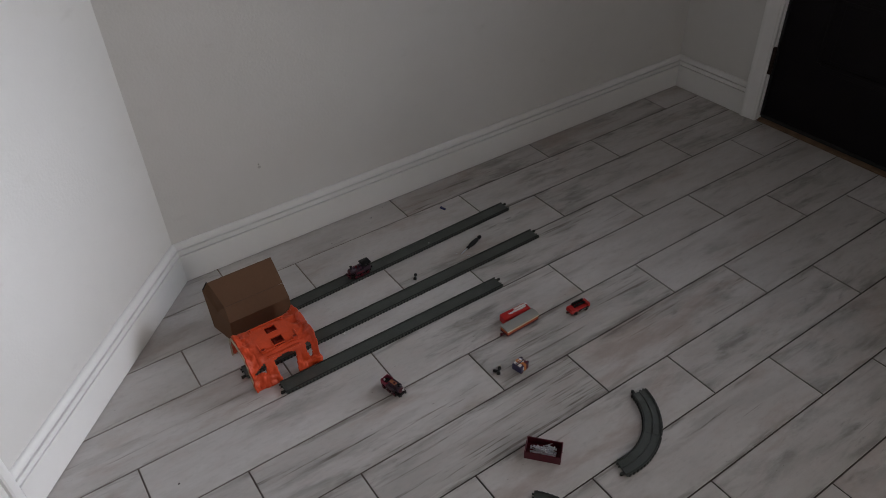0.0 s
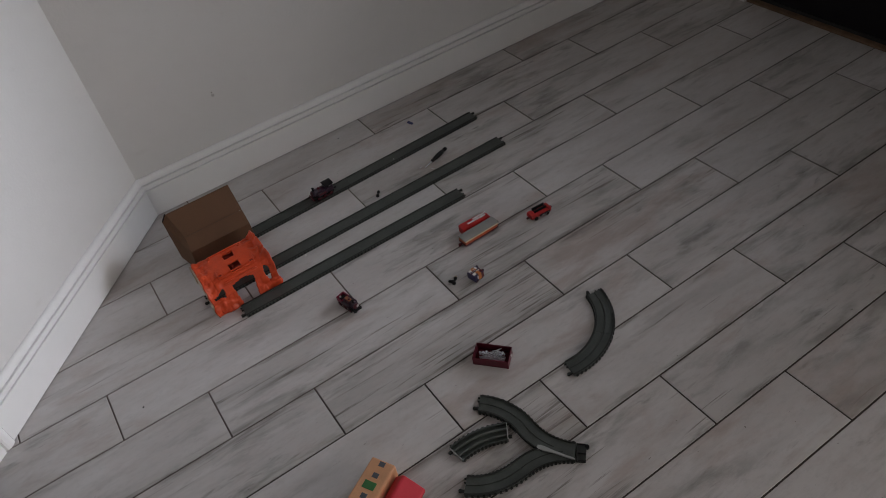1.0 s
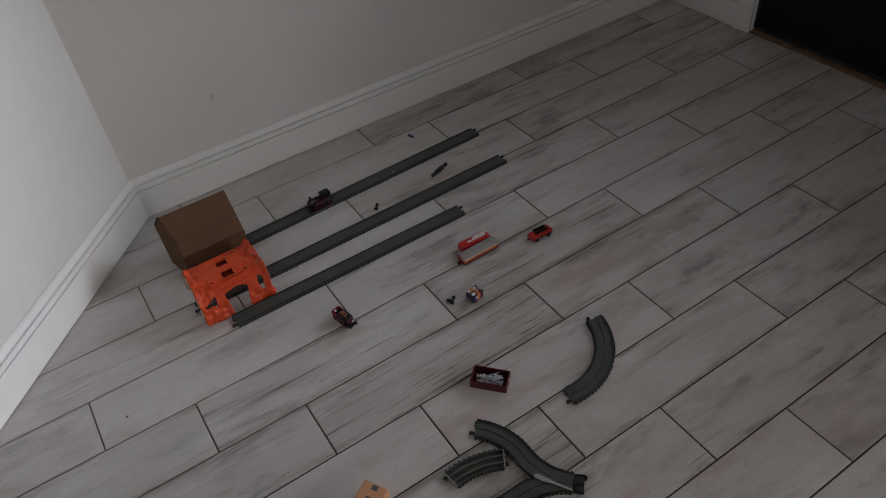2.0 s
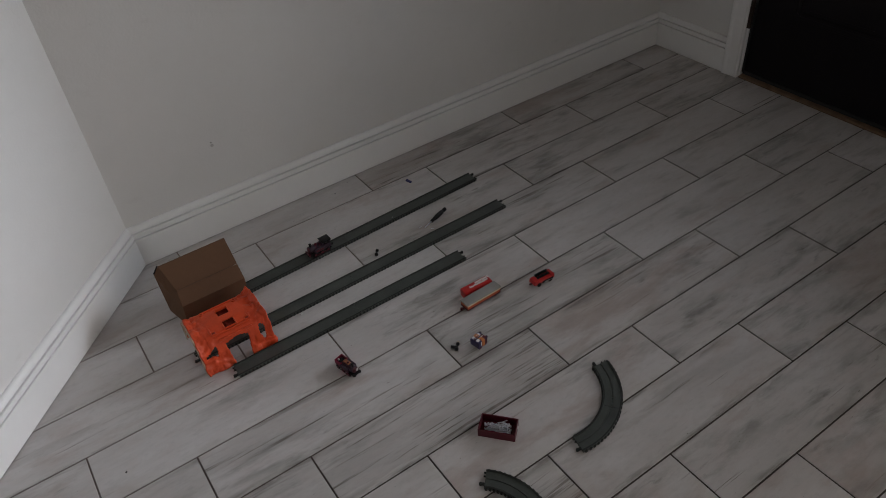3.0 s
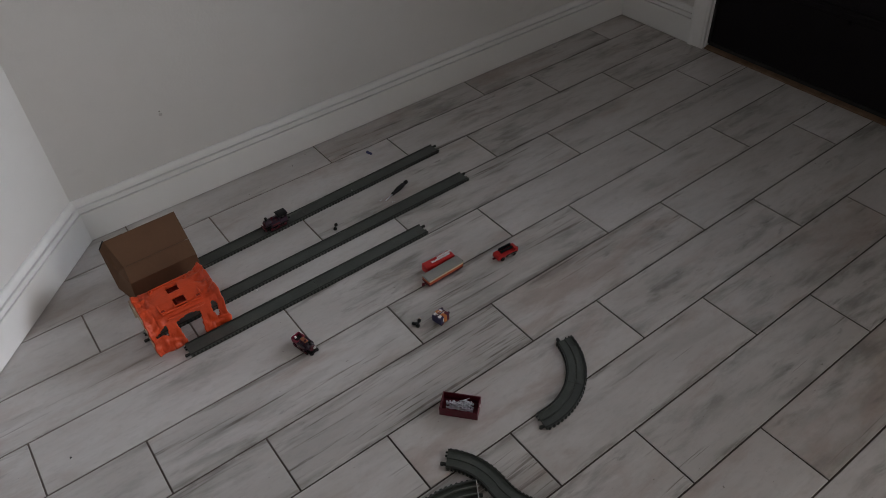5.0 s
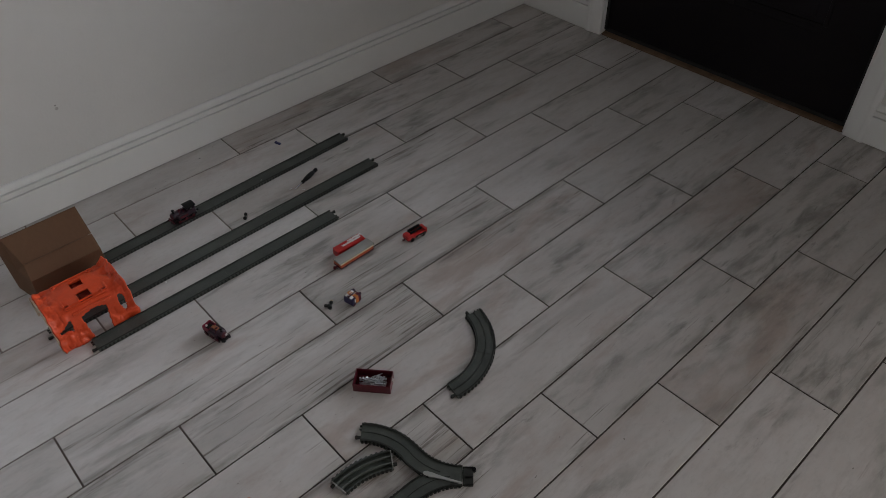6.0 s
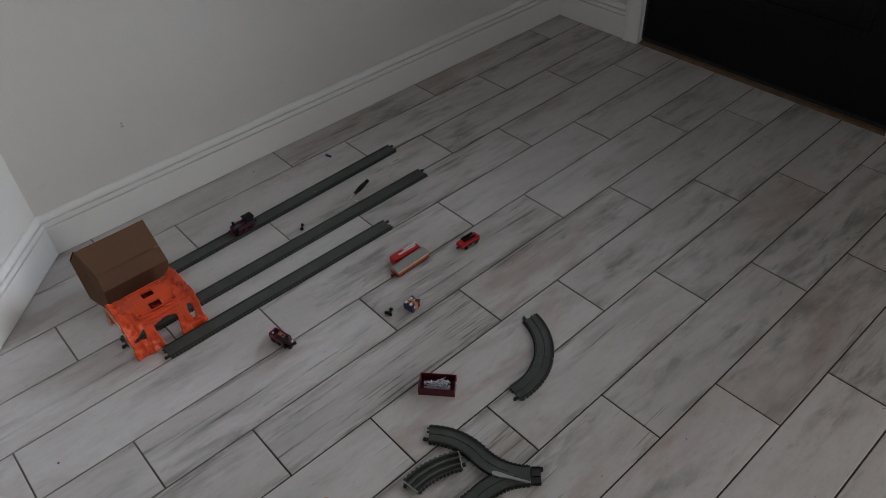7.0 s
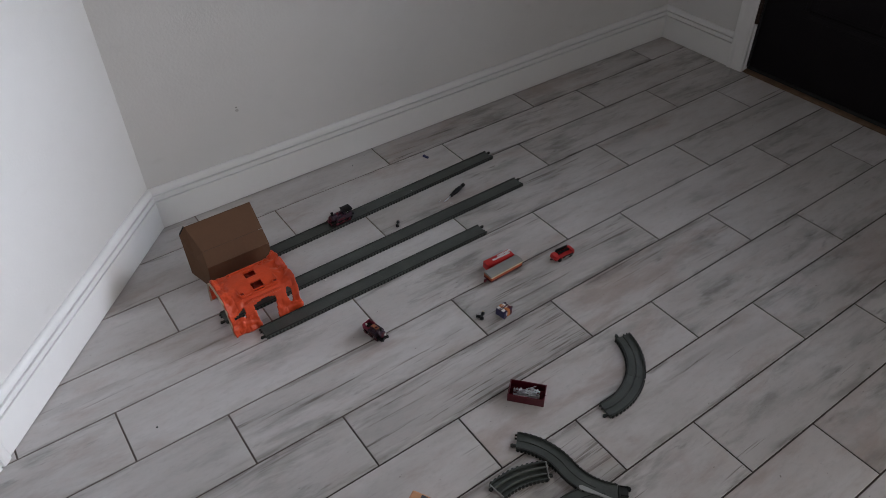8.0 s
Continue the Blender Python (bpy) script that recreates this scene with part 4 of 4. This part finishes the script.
def wheel(parent, x, y, r, w=0.004, mat=BLACK, hub=MAROON):
    bm = bmesh.new()
    lathe(bm, (x, y - w / 2, r), (0, 1, 0), [(0, r), (w * 0.35, r), (w * 0.4, r * 0.9), (w, r * 0.9)], 18)
    wh = part("wheel", bm, mat, parent, "", True)
    bm = bmesh.new()
    out = math.copysign(w / 2 + 0.0006, y)
    lathe(bm, (x, y + out - 0.0008, r), (0, 1, 0), [(0, r * 0.55), (0.0016, r * 0.5)], 12)
    part("hub", bm, hub, wh)


def engine(label, m, roofed, boiler, band, face, cab_paint):
    """A small toy tank engine, about 8 cm long; its front looks along +x."""
    e = thing("toy_engine", label, "toy train", m, "toy engines")
    bm = bmesh.new()
    block(bm, (0, 0, 0.0085), (0.074, 0.022, 0.007), 0.001)
    block(bm, (0.004, 0, 0.0135), (0.060, 0.027, 0.003), 0.0008)
    part("chassis", bm, BLACK, e)
    bm = bmesh.new()
    lathe(bm, (-0.010, 0, 0.0235), (1, 0, 0), [(0, 0.0100), (0.032, 0.0100), (0.033, 0.0108), (0.042, 0.0108), (0.043, 0.0098)], 20)
    part("boiler", bm, boiler, e, "", True)
    bm = bmesh.new()
    for x in (-0.002, 0.011):
        lathe(bm, (x, 0, 0.0235), (1, 0, 0), [(0, 0.0104), (0.0018, 0.0104)], 20)
    part("boiler_band", bm, band, e)
    for y in (0.0125, -0.0125):
        bm = bmesh.new()
        block(bm, (0.004, y, 0.0200), (0.034, 0.0075, 0.0120), 0.0016)
        part("side_tank", bm, boiler, e)
        bm = bmesh.new()
        block(bm, (0.004, y + math.copysign(0.0041, y), 0.0200), (0.024, 0.0008, 0.0060), 0.0003)
        part("side_panel", bm, band, e)
    bm = bmesh.new()
    lathe(bm, (0.0330, 0, 0.0235), (1, 0, 0), [(0, 0.0092), (0.0020, 0.0088), (0.0034, 0.0066), (0.0040, 0.002)], 18)
    part("smokebox_door", bm, face, e, "", True)
    bm = bmesh.new()
    lathe(bm, (0.026, 0, 0.031), (0, 0, 1), [(0, 0.0042), (0.003, 0.0030), (0.010, 0.0032), (0.0115, 0.0044), (0.0125, 0.0044)], 14)
    part("funnel", bm, BLACK, e, "", True)
    bm = bmesh.new()
    lathe(bm, (0.008, 0, 0.031), (0, 0, 1), [(0, 0.0045), (0.004, 0.0042), (0.0062, 0.0026), (0.0068, 0.0006)], 14)
    part("dome", bm, band, e, "", True)
    bm = bmesh.new()
    for y in (0.0128, -0.0128):
        block(bm, (-0.023, y, 0.0215), (0.024, 0.0026, 0.015), 0.0006)
        for x in (-0.0335, -0.0125) if roofed else ():
            block(bm, (x, y, 0.0335), (0.003, 0.0026, 0.010), 0.0004)
    top = 0.037 if roofed else 0.0295
    block(bm, (-0.0345, 0, (top + 0.014) / 2), (0.0022, 0.026, top - 0.014), 0.0006)
    block(bm, (-0.0115, 0, (top + 0.017) / 2), (0.0022, 0.026, top - 0.017), 0.0006)
    part("cab", bm, cab_paint, e)
    if roofed:
        bm = bmesh.new()
        ol = [(0.0155 * math.sin(radians(a)), 0.0375 + 0.0045 * math.cos(radians(a))) for a in range(-85, 86, 17)]
        prism(bm, ol, -0.038, -0.008, "x")
        part("roof", bm, BLACK, e)
    else:
        bm = bmesh.new()
        block(bm, (-0.023, 0, 0.019), (0.016, 0.016, 0.010), 0.001)
        part("seat_block", bm, BLACK, e)
        bm = bmesh.new()
        lathe(bm, (-0.029, -0.004, 0.024), (0, 0, 1), [(0, 0.0030), (0.004, 0.0026), (0.0050, 0.0012)], 12)
        part("motor", bm, WHITE, e, "white plastic motor end")
    bm = bmesh.new()
    block(bm, (0.038, 0, 0.0115), (0.0030, 0.028, 0.0075), 0.0006)
    part("buffer_beam", bm, band if roofed else BLACK, e)
    for y in (0.009, -0.009):
        bm = bmesh.new()
        lathe(bm, (0.039, y, 0.0120), (1, 0, 0), [(0, 0.0014), (0.003, 0.0014), (0.0032, 0.0030), (0.0042, 0.0030)], 12)
        part("buffer", bm, BLACK, e, "", True)
    for x in (-0.024, -0.002, 0.020):
        for y in (0.0130, -0.0130):
            wheel(e, x, y, 0.0078)
    for y in (0.0162, -0.0162):
        bm = bmesh.new()
        block(bm, (-0.002, y, 0.0068), (0.046, 0.0012, 0.0024), 0.0004)
        part("coupling_rod", bm, band, e)
    bm = bmesh.new()
    block(bm, (-0.041, 0, 0.0080), (0.010, 0.004, 0.002), 0.0005)
    rod(bm, (-0.046, 0, 0.006), (-0.046, 0, 0.011), 0.0025, seg=10)
    part("coupling", bm, BLACK, e)
    return e


engine("dark purple toy tank engine with black roof on the track", pose(0.870, 1.8560, 0.0062, 0, 0, 181.75) @ Matrix.Diagonal((0.93, 0.95, 0.95, 1)), True, PURPLE, MAROON, DARKMAROON, PURPLE)
engine("roofless dark purple toy engine with a tan panel on the floor", pose(0.7235, 1.4265, 0, 0, 0, -77) @ Matrix.Diagonal((0.86, 0.86, 0.86, 1)), False, PURPLE, DARKMAROON, DARKMAROON, CRIMSON)

bm = bmesh.new()
rod(bm, (0.0372, 0.004, 0.0245), (0.0390, 0.004, 0.0245), 0.0042, 0.0036, 12)
loose = bpy.data.objects["toy_engine.001"]
part("front_disc", bm, PALEFACE, loose, "pale disc on the front")
bm = bmesh.new()
block(bm, (0.003, 0.0, 0.0340), (0.022, 0.0105, 0.003), 0.001)
part("tan_panel", bm, COPPER, loose, "tan panel on the boiler")

# coach with a grey roof
co = thing("toy_coach", "orange toy coach with a grey roof and cream stripe", "toy train", pose(1.113, 1.4175, 0, 0, 0, 1.5) @ Matrix.Diagonal((1.0, 1.0, 0.88, 1)), "toy wagons")
bm = bmesh.new()
block(bm, (0, 0, 0.0055), (0.108, 0.030, 0.005), 0.001)
part("underframe", bm, MAROON, co, "dark red underframe")
bm = bmesh.new()
block(bm, (0, 0, 0.0135), (0.106, 0.031, 0.011), 0.0012)
part("body", bm, CARORANGE, co)
bm = bmesh.new()
block(bm, (0, 0, 0.0203), (0.1068, 0.0324, 0.0052), 0.0008)
part("stripe", bm, CREAM, co, "cream stripe")
bm = bmesh.new()
ol = [(0.0157 * math.sin(radians(a)), 0.0226 + 0.0054 * math.cos(radians(a))) for a in range(-90, 91, 18)]
prism(bm, ol, -0.055, 0.055, "x")
part("roof", bm, ROOFGREY, co, "flat grey roof")
for sg in (1, -1):
    bm = bmesh.new()
    block(bm, (sg * 0.058, 0, 0.006), (0.010, 0.005, 0.003), 0.0006)
    rod(bm, (sg * 0.0625, 0, 0.003), (sg * 0.0625, 0, 0.010), 0.0032, seg=10)
    part("coupling", bm, MAROON if sg < 0 else BLACK, co)
for x in (-0.036, 0.036):
    for y in (0.0125, -0.0125):
        wheel(co, x, y, 0.0048, 0.003)

# red wagon shell lying behind it
sh = thing("toy_van", "red toy van lying on its side with white lettering", "toy train", pose(1.127, 1.4495, 0, 0, 0, -3.5), "toy wagons")
bm = bmesh.new()
prism(bm, [(-0.046, 0.0), (0.046, 0.0), (0.046, 0.010), (0.036, 0.026), (-0.046, 0.022)], -0.013, 0.013, "y")
bmesh.ops.bevel(bm, geom=list(bm.edges), offset=0.0018, segments=2, affect="EDGES")
part("body", bm, RED, sh)
bm = bmesh.new()
letters = random.Random(3)
for y, x0, x1 in ((0.0058, -0.004, 0.034), (-0.0012, -0.024, 0.030)):
    x = x0
    while x < x1:
        w, high = letters.uniform(0.0022, 0.0042), letters.uniform(0.0048, 0.0068)
        turn = Matrix.Rotation(-0.048, 3, "Y") @ Matrix.Rotation(letters.uniform(-0.25, 0.25), 3, "Z")
        block(bm, (x + w / 2, y + letters.uniform(-0.0006, 0.0006), 0.0230 + 0.0479 * (x + 0.046)), (w, high, 0.0012), 0.0003, turn)
        x += w + letters.uniform(-0.0002, 0.0011)
part("label", bm, WHITE, sh, "white lettering bars")
bm = bmesh.new()
block(bm, (0, -0.0115, 0.003), (0.088, 0.004, 0.006), 0.001)
part("rim", bm, DARKMAROON, sh)

# small red wagon
wg = thing("toy_wagon", "small red toy wagon with a black rack on top", "toy train", pose(1.279, 1.371, 0, 0, 0, -3.0), "toy wagons")
bm = bmesh.new()
block(bm, (0, 0, 0.0105), (0.064, 0.025, 0.007), 0.0012)
block(bm, (-0.024, 0, 0.0160), (0.014, 0.024, 0.006), 0.001)
block(bm, (0.028, 0, 0.0160), (0.008, 0.024, 0.006), 0.001)
part("body", bm, RED, wg)
bm = bmesh.new()
for y, z in ((0.011, 0.0195), (0.001, 0.0165)):
    block(bm, (0.004, y, z), (0.038, 0.0026, 0.0085), 0.0005)
for k in range(5):
    block(bm, (-0.012 + k * 0.008, 0.0045, 0.0165), (0.002, 0.014, 0.003), 0.0004)
part("rack", bm, BLACK, wg, "black rack")
bm = bmesh.new()
block(bm, (0.010, -0.0128, 0.0092), (0.034, 0.0014, 0.0066), 0.0004)
part("side_plate", bm, BLACK, wg, "black side plate")
bm = bmesh.new()
for x, w in ((0.004, 0.008), (0.017, 0.010)):
    block(bm, (x, -0.0137, 0.0080), (w, 0.0008, 0.0022), 0.0002)
part("side_mark", bm, PALEFACE, wg, "pale mark on the side")
bm = bmesh.new()
block(bm, (0.035, 0, 0.009), (0.010, 0.005, 0.003), 0.0005)
block(bm, (-0.035, 0, 0.009), (0.010, 0.005, 0.003), 0.0005)
part("coupling", bm, DARKMAROON, wg)
for x in (-0.018, 0.018):
    for y in (0.0125, -0.0125):
        wheel(wg, x, y, 0.0062, 0.003, hub=BLACK)

# tender with a striped sticker
td = thing("toy_tender", "navy toy tender with white, orange and red stripes", "toy train", pose(1.0155, 1.2955, 0, 0, 0, 12) @ Matrix.Diagonal((0.90, 0.92, 0.84, 1)), "toy wagons")
bm = bmesh.new()
block(bm, (0, 0, 0.0170), (0.034, 0.030, 0.022), 0.0015)
part("body", bm, NAVY, td)
bm = bmesh.new()
block(bm, (0.002, 0, 0.0284), (0.010, 0.0304, 0.0014), 0.0004)
block(bm, (0.002, -0.0153, 0.0170), (0.010, 0.0014, 0.0220), 0.0004)
part("stripe", bm, AMBER, td, "orange stripe")
bm = bmesh.new()
block(bm, (-0.0080, 0.002, 0.0285), (0.0100, 0.0235, 0.0014), 0.0004)
block(bm, (0.0100, 0.003, 0.0285), (0.0060, 0.0180, 0.0014), 0.0004)
block(bm, (0.0020, 0.006, 0.0290), (0.0035, 0.0080, 0.0014), 0.0004)
block(bm, (-0.0062, -0.0154, 0.0200), (0.003, 0.0014, 0.0120), 0.0003)
part("sticker", bm, WHITE, td, "white sticker")
bm = bmesh.new()
block(bm, (0.0118, -0.0154, 0.0150), (0.0085, 0.0014, 0.0190), 0.0003)
block(bm, (0.0118, -0.0090, 0.0286), (0.0085, 0.0100, 0.0014), 0.0003)
part("badge", bm, MAROON, td, "dark red badge")
bm = bmesh.new()
chips = random.Random(8)
for paint, count in ((WHITE, 5), (MAROON, 4), (AMBER, 3), (NAVY, 4)):
    for _ in range(count):
        chip = bmesh.new()
        block(chip, (chips.uniform(-0.013, 0.013), chips.uniform(-0.012, 0.012), 0.0294), (chips.uniform(0.002, 0.005), chips.uniform(0.002, 0.005), 0.0012), 0.0003)
        part("sticker_scrap", chip, paint, td)
for y in (0.011, -0.011):
    block(bm, (0.019, y, 0.024), (0.006, 0.005, 0.007), 0.001)
block(bm, (0.0, 0, 0.0290), (0.033, 0.003, 0.003), 0.0006)
part("lug", bm, PURPLE, td)
for x in (-0.010, 0.010):
    for y in (0.0125, -0.0125):
        wheel(td, x, y, 0.0060, 0.003)

# wooden coach and its red roof
wd = thing("wooden_coach", "pale wooden toy coach with painted windows and green door", "toy train", pose(0.5175, 0.9545, 0, 0, 0, -151.0))
bm = bmesh.new()
block(bm, (0, 0, 0.020), (0.118, 0.054, 0.040), 0.004)
part("body", bm, TAN, wd)
for x in (-0.0500, -0.0245, 0.0210, 0.0450):
    bm = bmesh.new()
    block(bm, (x, 0.001, 0.0402), (0.0105, 0.0125, 0.0012), 0.0003)
    part("window", bm, SLATE, wd, "slate grey painted window")
bm = bmesh.new()
block(bm, (-0.002, 0.000, 0.0402), (0.0165, 0.0260, 0.0012), 0.0003)
part("door", bm, GREEN, wd, "green painted door")
bm = bmesh.new()
block(bm, (0.0592, 0.002, 0.017), (0.0012, 0.024, 0.020), 0.0004)
part("end_window", bm, CARDEDGE, wd)
rf = solo("toy_roof", prism(bmesh.new(), [(-0.032, 0.0), (0.032, 0.0), (0.032, 0.010), (-0.008, 0.034), (-0.013, 0.034), (-0.032, 0.014)], -0.060, 0.060, "x"), REDWOOD,
          "red painted wooden roof block beside the wooden coach", "toy roof", m=pose(0.538, 0.896, 0, 0, 0, -150.4))
bv = rf.modifiers.new("edges", "BEVEL")
bv.width, bv.segments = 0.002, 3

# ---- small loose things ----


def tray():
    t = thing("parts_tray", "small maroon plastic tray full of loose screws", "tray", pose(0.899, 1.070, 0, 0, 0, -49))
    L, W, H, k = 0.081, 0.044, 0.023, 0.0018
    bm = bmesh.new()
    block(bm, (0, 0, 0.001), (L, W, 0.002))
    part("bottom", bm, MAROON, t)
    for c, s, nm in (((0, W / 2 - k / 2, H / 2), (L, k, H), "side"), ((0, -W / 2 + k / 2, H / 2), (L, k, H), "side"),
                     ((L / 2 - k / 2, 0, H / 2), (k, W - 2 * k, H), "end"), ((-L / 2 + k / 2, 0, H / 2), (k, W - 2 * k, H), "end")):
        bm = bmesh.new()
        block(bm, c, s, 0.0005)
        part(nm, bm, MAROON, t)
    bm = bmesh.new()
    block(bm, (L / 2 + 0.001, 0.004, 0.014), (0.003, 0.008, 0.004), 0.0008)
    part("catch", bm, PALEFACE, t, "pale catch")


def screw_mesh():
    bm = bmesh.new()
    lathe(bm, (0, 0, 0), (1, 0, 0), [(0, 0.0024), (0.0012, 0.0028), (0.0022, 0.0022), (0.0024, 0.0011), (0.016, 0.0011), (0.019, 0.0002)], 8)
    bmesh.ops.recalc_face_normals(bm, faces=bm.faces)
    me = bpy.data.meshes.new("screw")
    bm.to_mesh(me)
    bm.free()
    me.materials.append(STEEL)
    return me


tray()
SCREW = screw_mesh()
rnd = random.Random(5)
for k in range(46):
    m = pose(0.899, 1.070, 0, 0, 0, -49) @ pose(rnd.uniform(-0.020, 0.020) - (-0.010 if k % 2 else 0.010), rnd.uniform(-0.008, 0.008), 0.0046 + 0.0042 * (k // 12), 0, rnd.uniform(-10, 10), max(-30, min(30, rnd.gauss(-4, 22))) + (180 if k % 2 else 0)) @ Matrix.Diagonal((1.25 if k % 3 == 0 else 1.0, 1.1, 1.1, 1))
    ob = tagged(new("screw", SCREW), "small zinc-plated screw in the maroon tray", "screw", "screws in the tray")
    ob.matrix_world = m

sd = thing("screwdriver", "small black-handled precision screwdriver on the floor", "screwdriver", pose(1.160, 1.7520, 0.0075, 0, 0, 20.3))
bm = bmesh.new()
lathe(bm, (0.034, 0, 0), (1, 0, 0), [(0, 0.0034), (0.002, 0.0052), (0.012, 0.0046), (0.016, 0.0062), (0.034, 0.0075), (0.052, 0.0066), (0.057, 0.0042), (0.060, 0.0042), (0.062, 0.0058), (0.071, 0.0056), (0.0735, 0.003)], 14)
part("handle", bm, BLACK, sd, "ribbed black handle", True)
bm = bmesh.new()
lathe(bm, (0, 0, 0), (1, 0, 0), [(0, 0.0006), (0.004, 0.0016), (0.036, 0.0018)], 10)
part("shaft", bm, STEEL, sd, "thin steel shaft", True)

bm = bmesh.new()
block(bm, (0, 0, 0.0025), (0.021, 0.007, 0.005), 0.001)
block(bm, (-0.006, 0, 0.0055), (0.005, 0.006, 0.003), 0.0006)
solo("toy_clip", bm, BLUE, "small blue plastic toy clip on the floor", "toy part", "loose toy parts", pose(1.256, 1.989, 0, 0, 0, -72))


def peg(label, m, tip):
    p = thing("toy_peg", label, "toy part", m, "loose toy parts")
    bm = bmesh.new()
    lathe(bm, (0, 0, 0), (1, 0, 0), [(0, 0.0048), (0.005, 0.0048), (0.006, 0.0024), (0.016, 0.0024), (0.017, 0.0044), (0.022, 0.0044)], 12)
    part("stem", bm, BLACK, p, "", True)
    if tip:
        bm = bmesh.new()
        lathe(bm, (0.022, 0, 0), (1, 0, 0), [(0, 0.0040), (0.003, 0.0034)], 12)
        part("tip", bm, tip, p, "pale tip")
    return p


peg("small black plastic peg lying between the tracks", pose(0.989, 1.741, 0.0048, 0, 0, 52), None)
pg = peg("small black plastic coupling with a pale tip", pose(0.960, 1.312, 0.0048, 0, 0, 44), CREAM)
bm = bmesh.new()
block(bm, (0.008, 0.008, 0.0), (0.006, 0.014, 0.006), 0.001)
part("arm", bm, BLACK, pg)
bm = bmesh.new()
block(bm, (0, 0, 0.002), (0.006, 0.004, 0.004), 0.0008)
solo("plastic_crumb", bm, WHITE, "tiny white plastic crumb beside the track", "toy part", "loose toy parts", pose(0.7180, 1.6680, 0, 0, 0, 25))
for x, y, z, paint, says in ((0.203, 1.474, 0.0, BLACK, "tiny black crumb on the floor tile"), (1.042, 2.087, 0.0, SLATE, "tiny grey crumb on the floor near the wall"),
                             (1.114, 1.857, 0.0061, LEVER, "tiny pale fleck lying on the track")):
    bm = bmesh.new()
    block(bm, (0, 0, 0.0010), (0.0042, 0.0030, 0.0020), 0.0006)
    solo("crumb", bm, paint, says, "crumb", "crumbs", pose(x, y, z, 0, 0, 35))
for x, y, a in ((1.152, 1.768, 10), (1.176, 1.742, -30)):
    ob = tagged(new("screw", SCREW), "tiny zinc-plated screw on the floor by the screwdriver", "screw", "loose screws")
    ob.matrix_world = pose(x, y, 0.0022, 0, 4, a) @ Matrix.Diagonal((0.5, 0.6, 0.6, 1))
bm = bmesh.new()
block(bm, (0, 0, 0.008), (0.014, 0.016, 0.016), 0.002)
rod(bm, (0, 0, 0.014), (0, 0, 0.022), 0.004)
solo("toy_coupling", bm, BLACK, "small black plastic toy coupling on the floor", "toy part", "loose toy parts", pose(0.765, 0.701, 0, 0, 0, 30))

lay_floor()
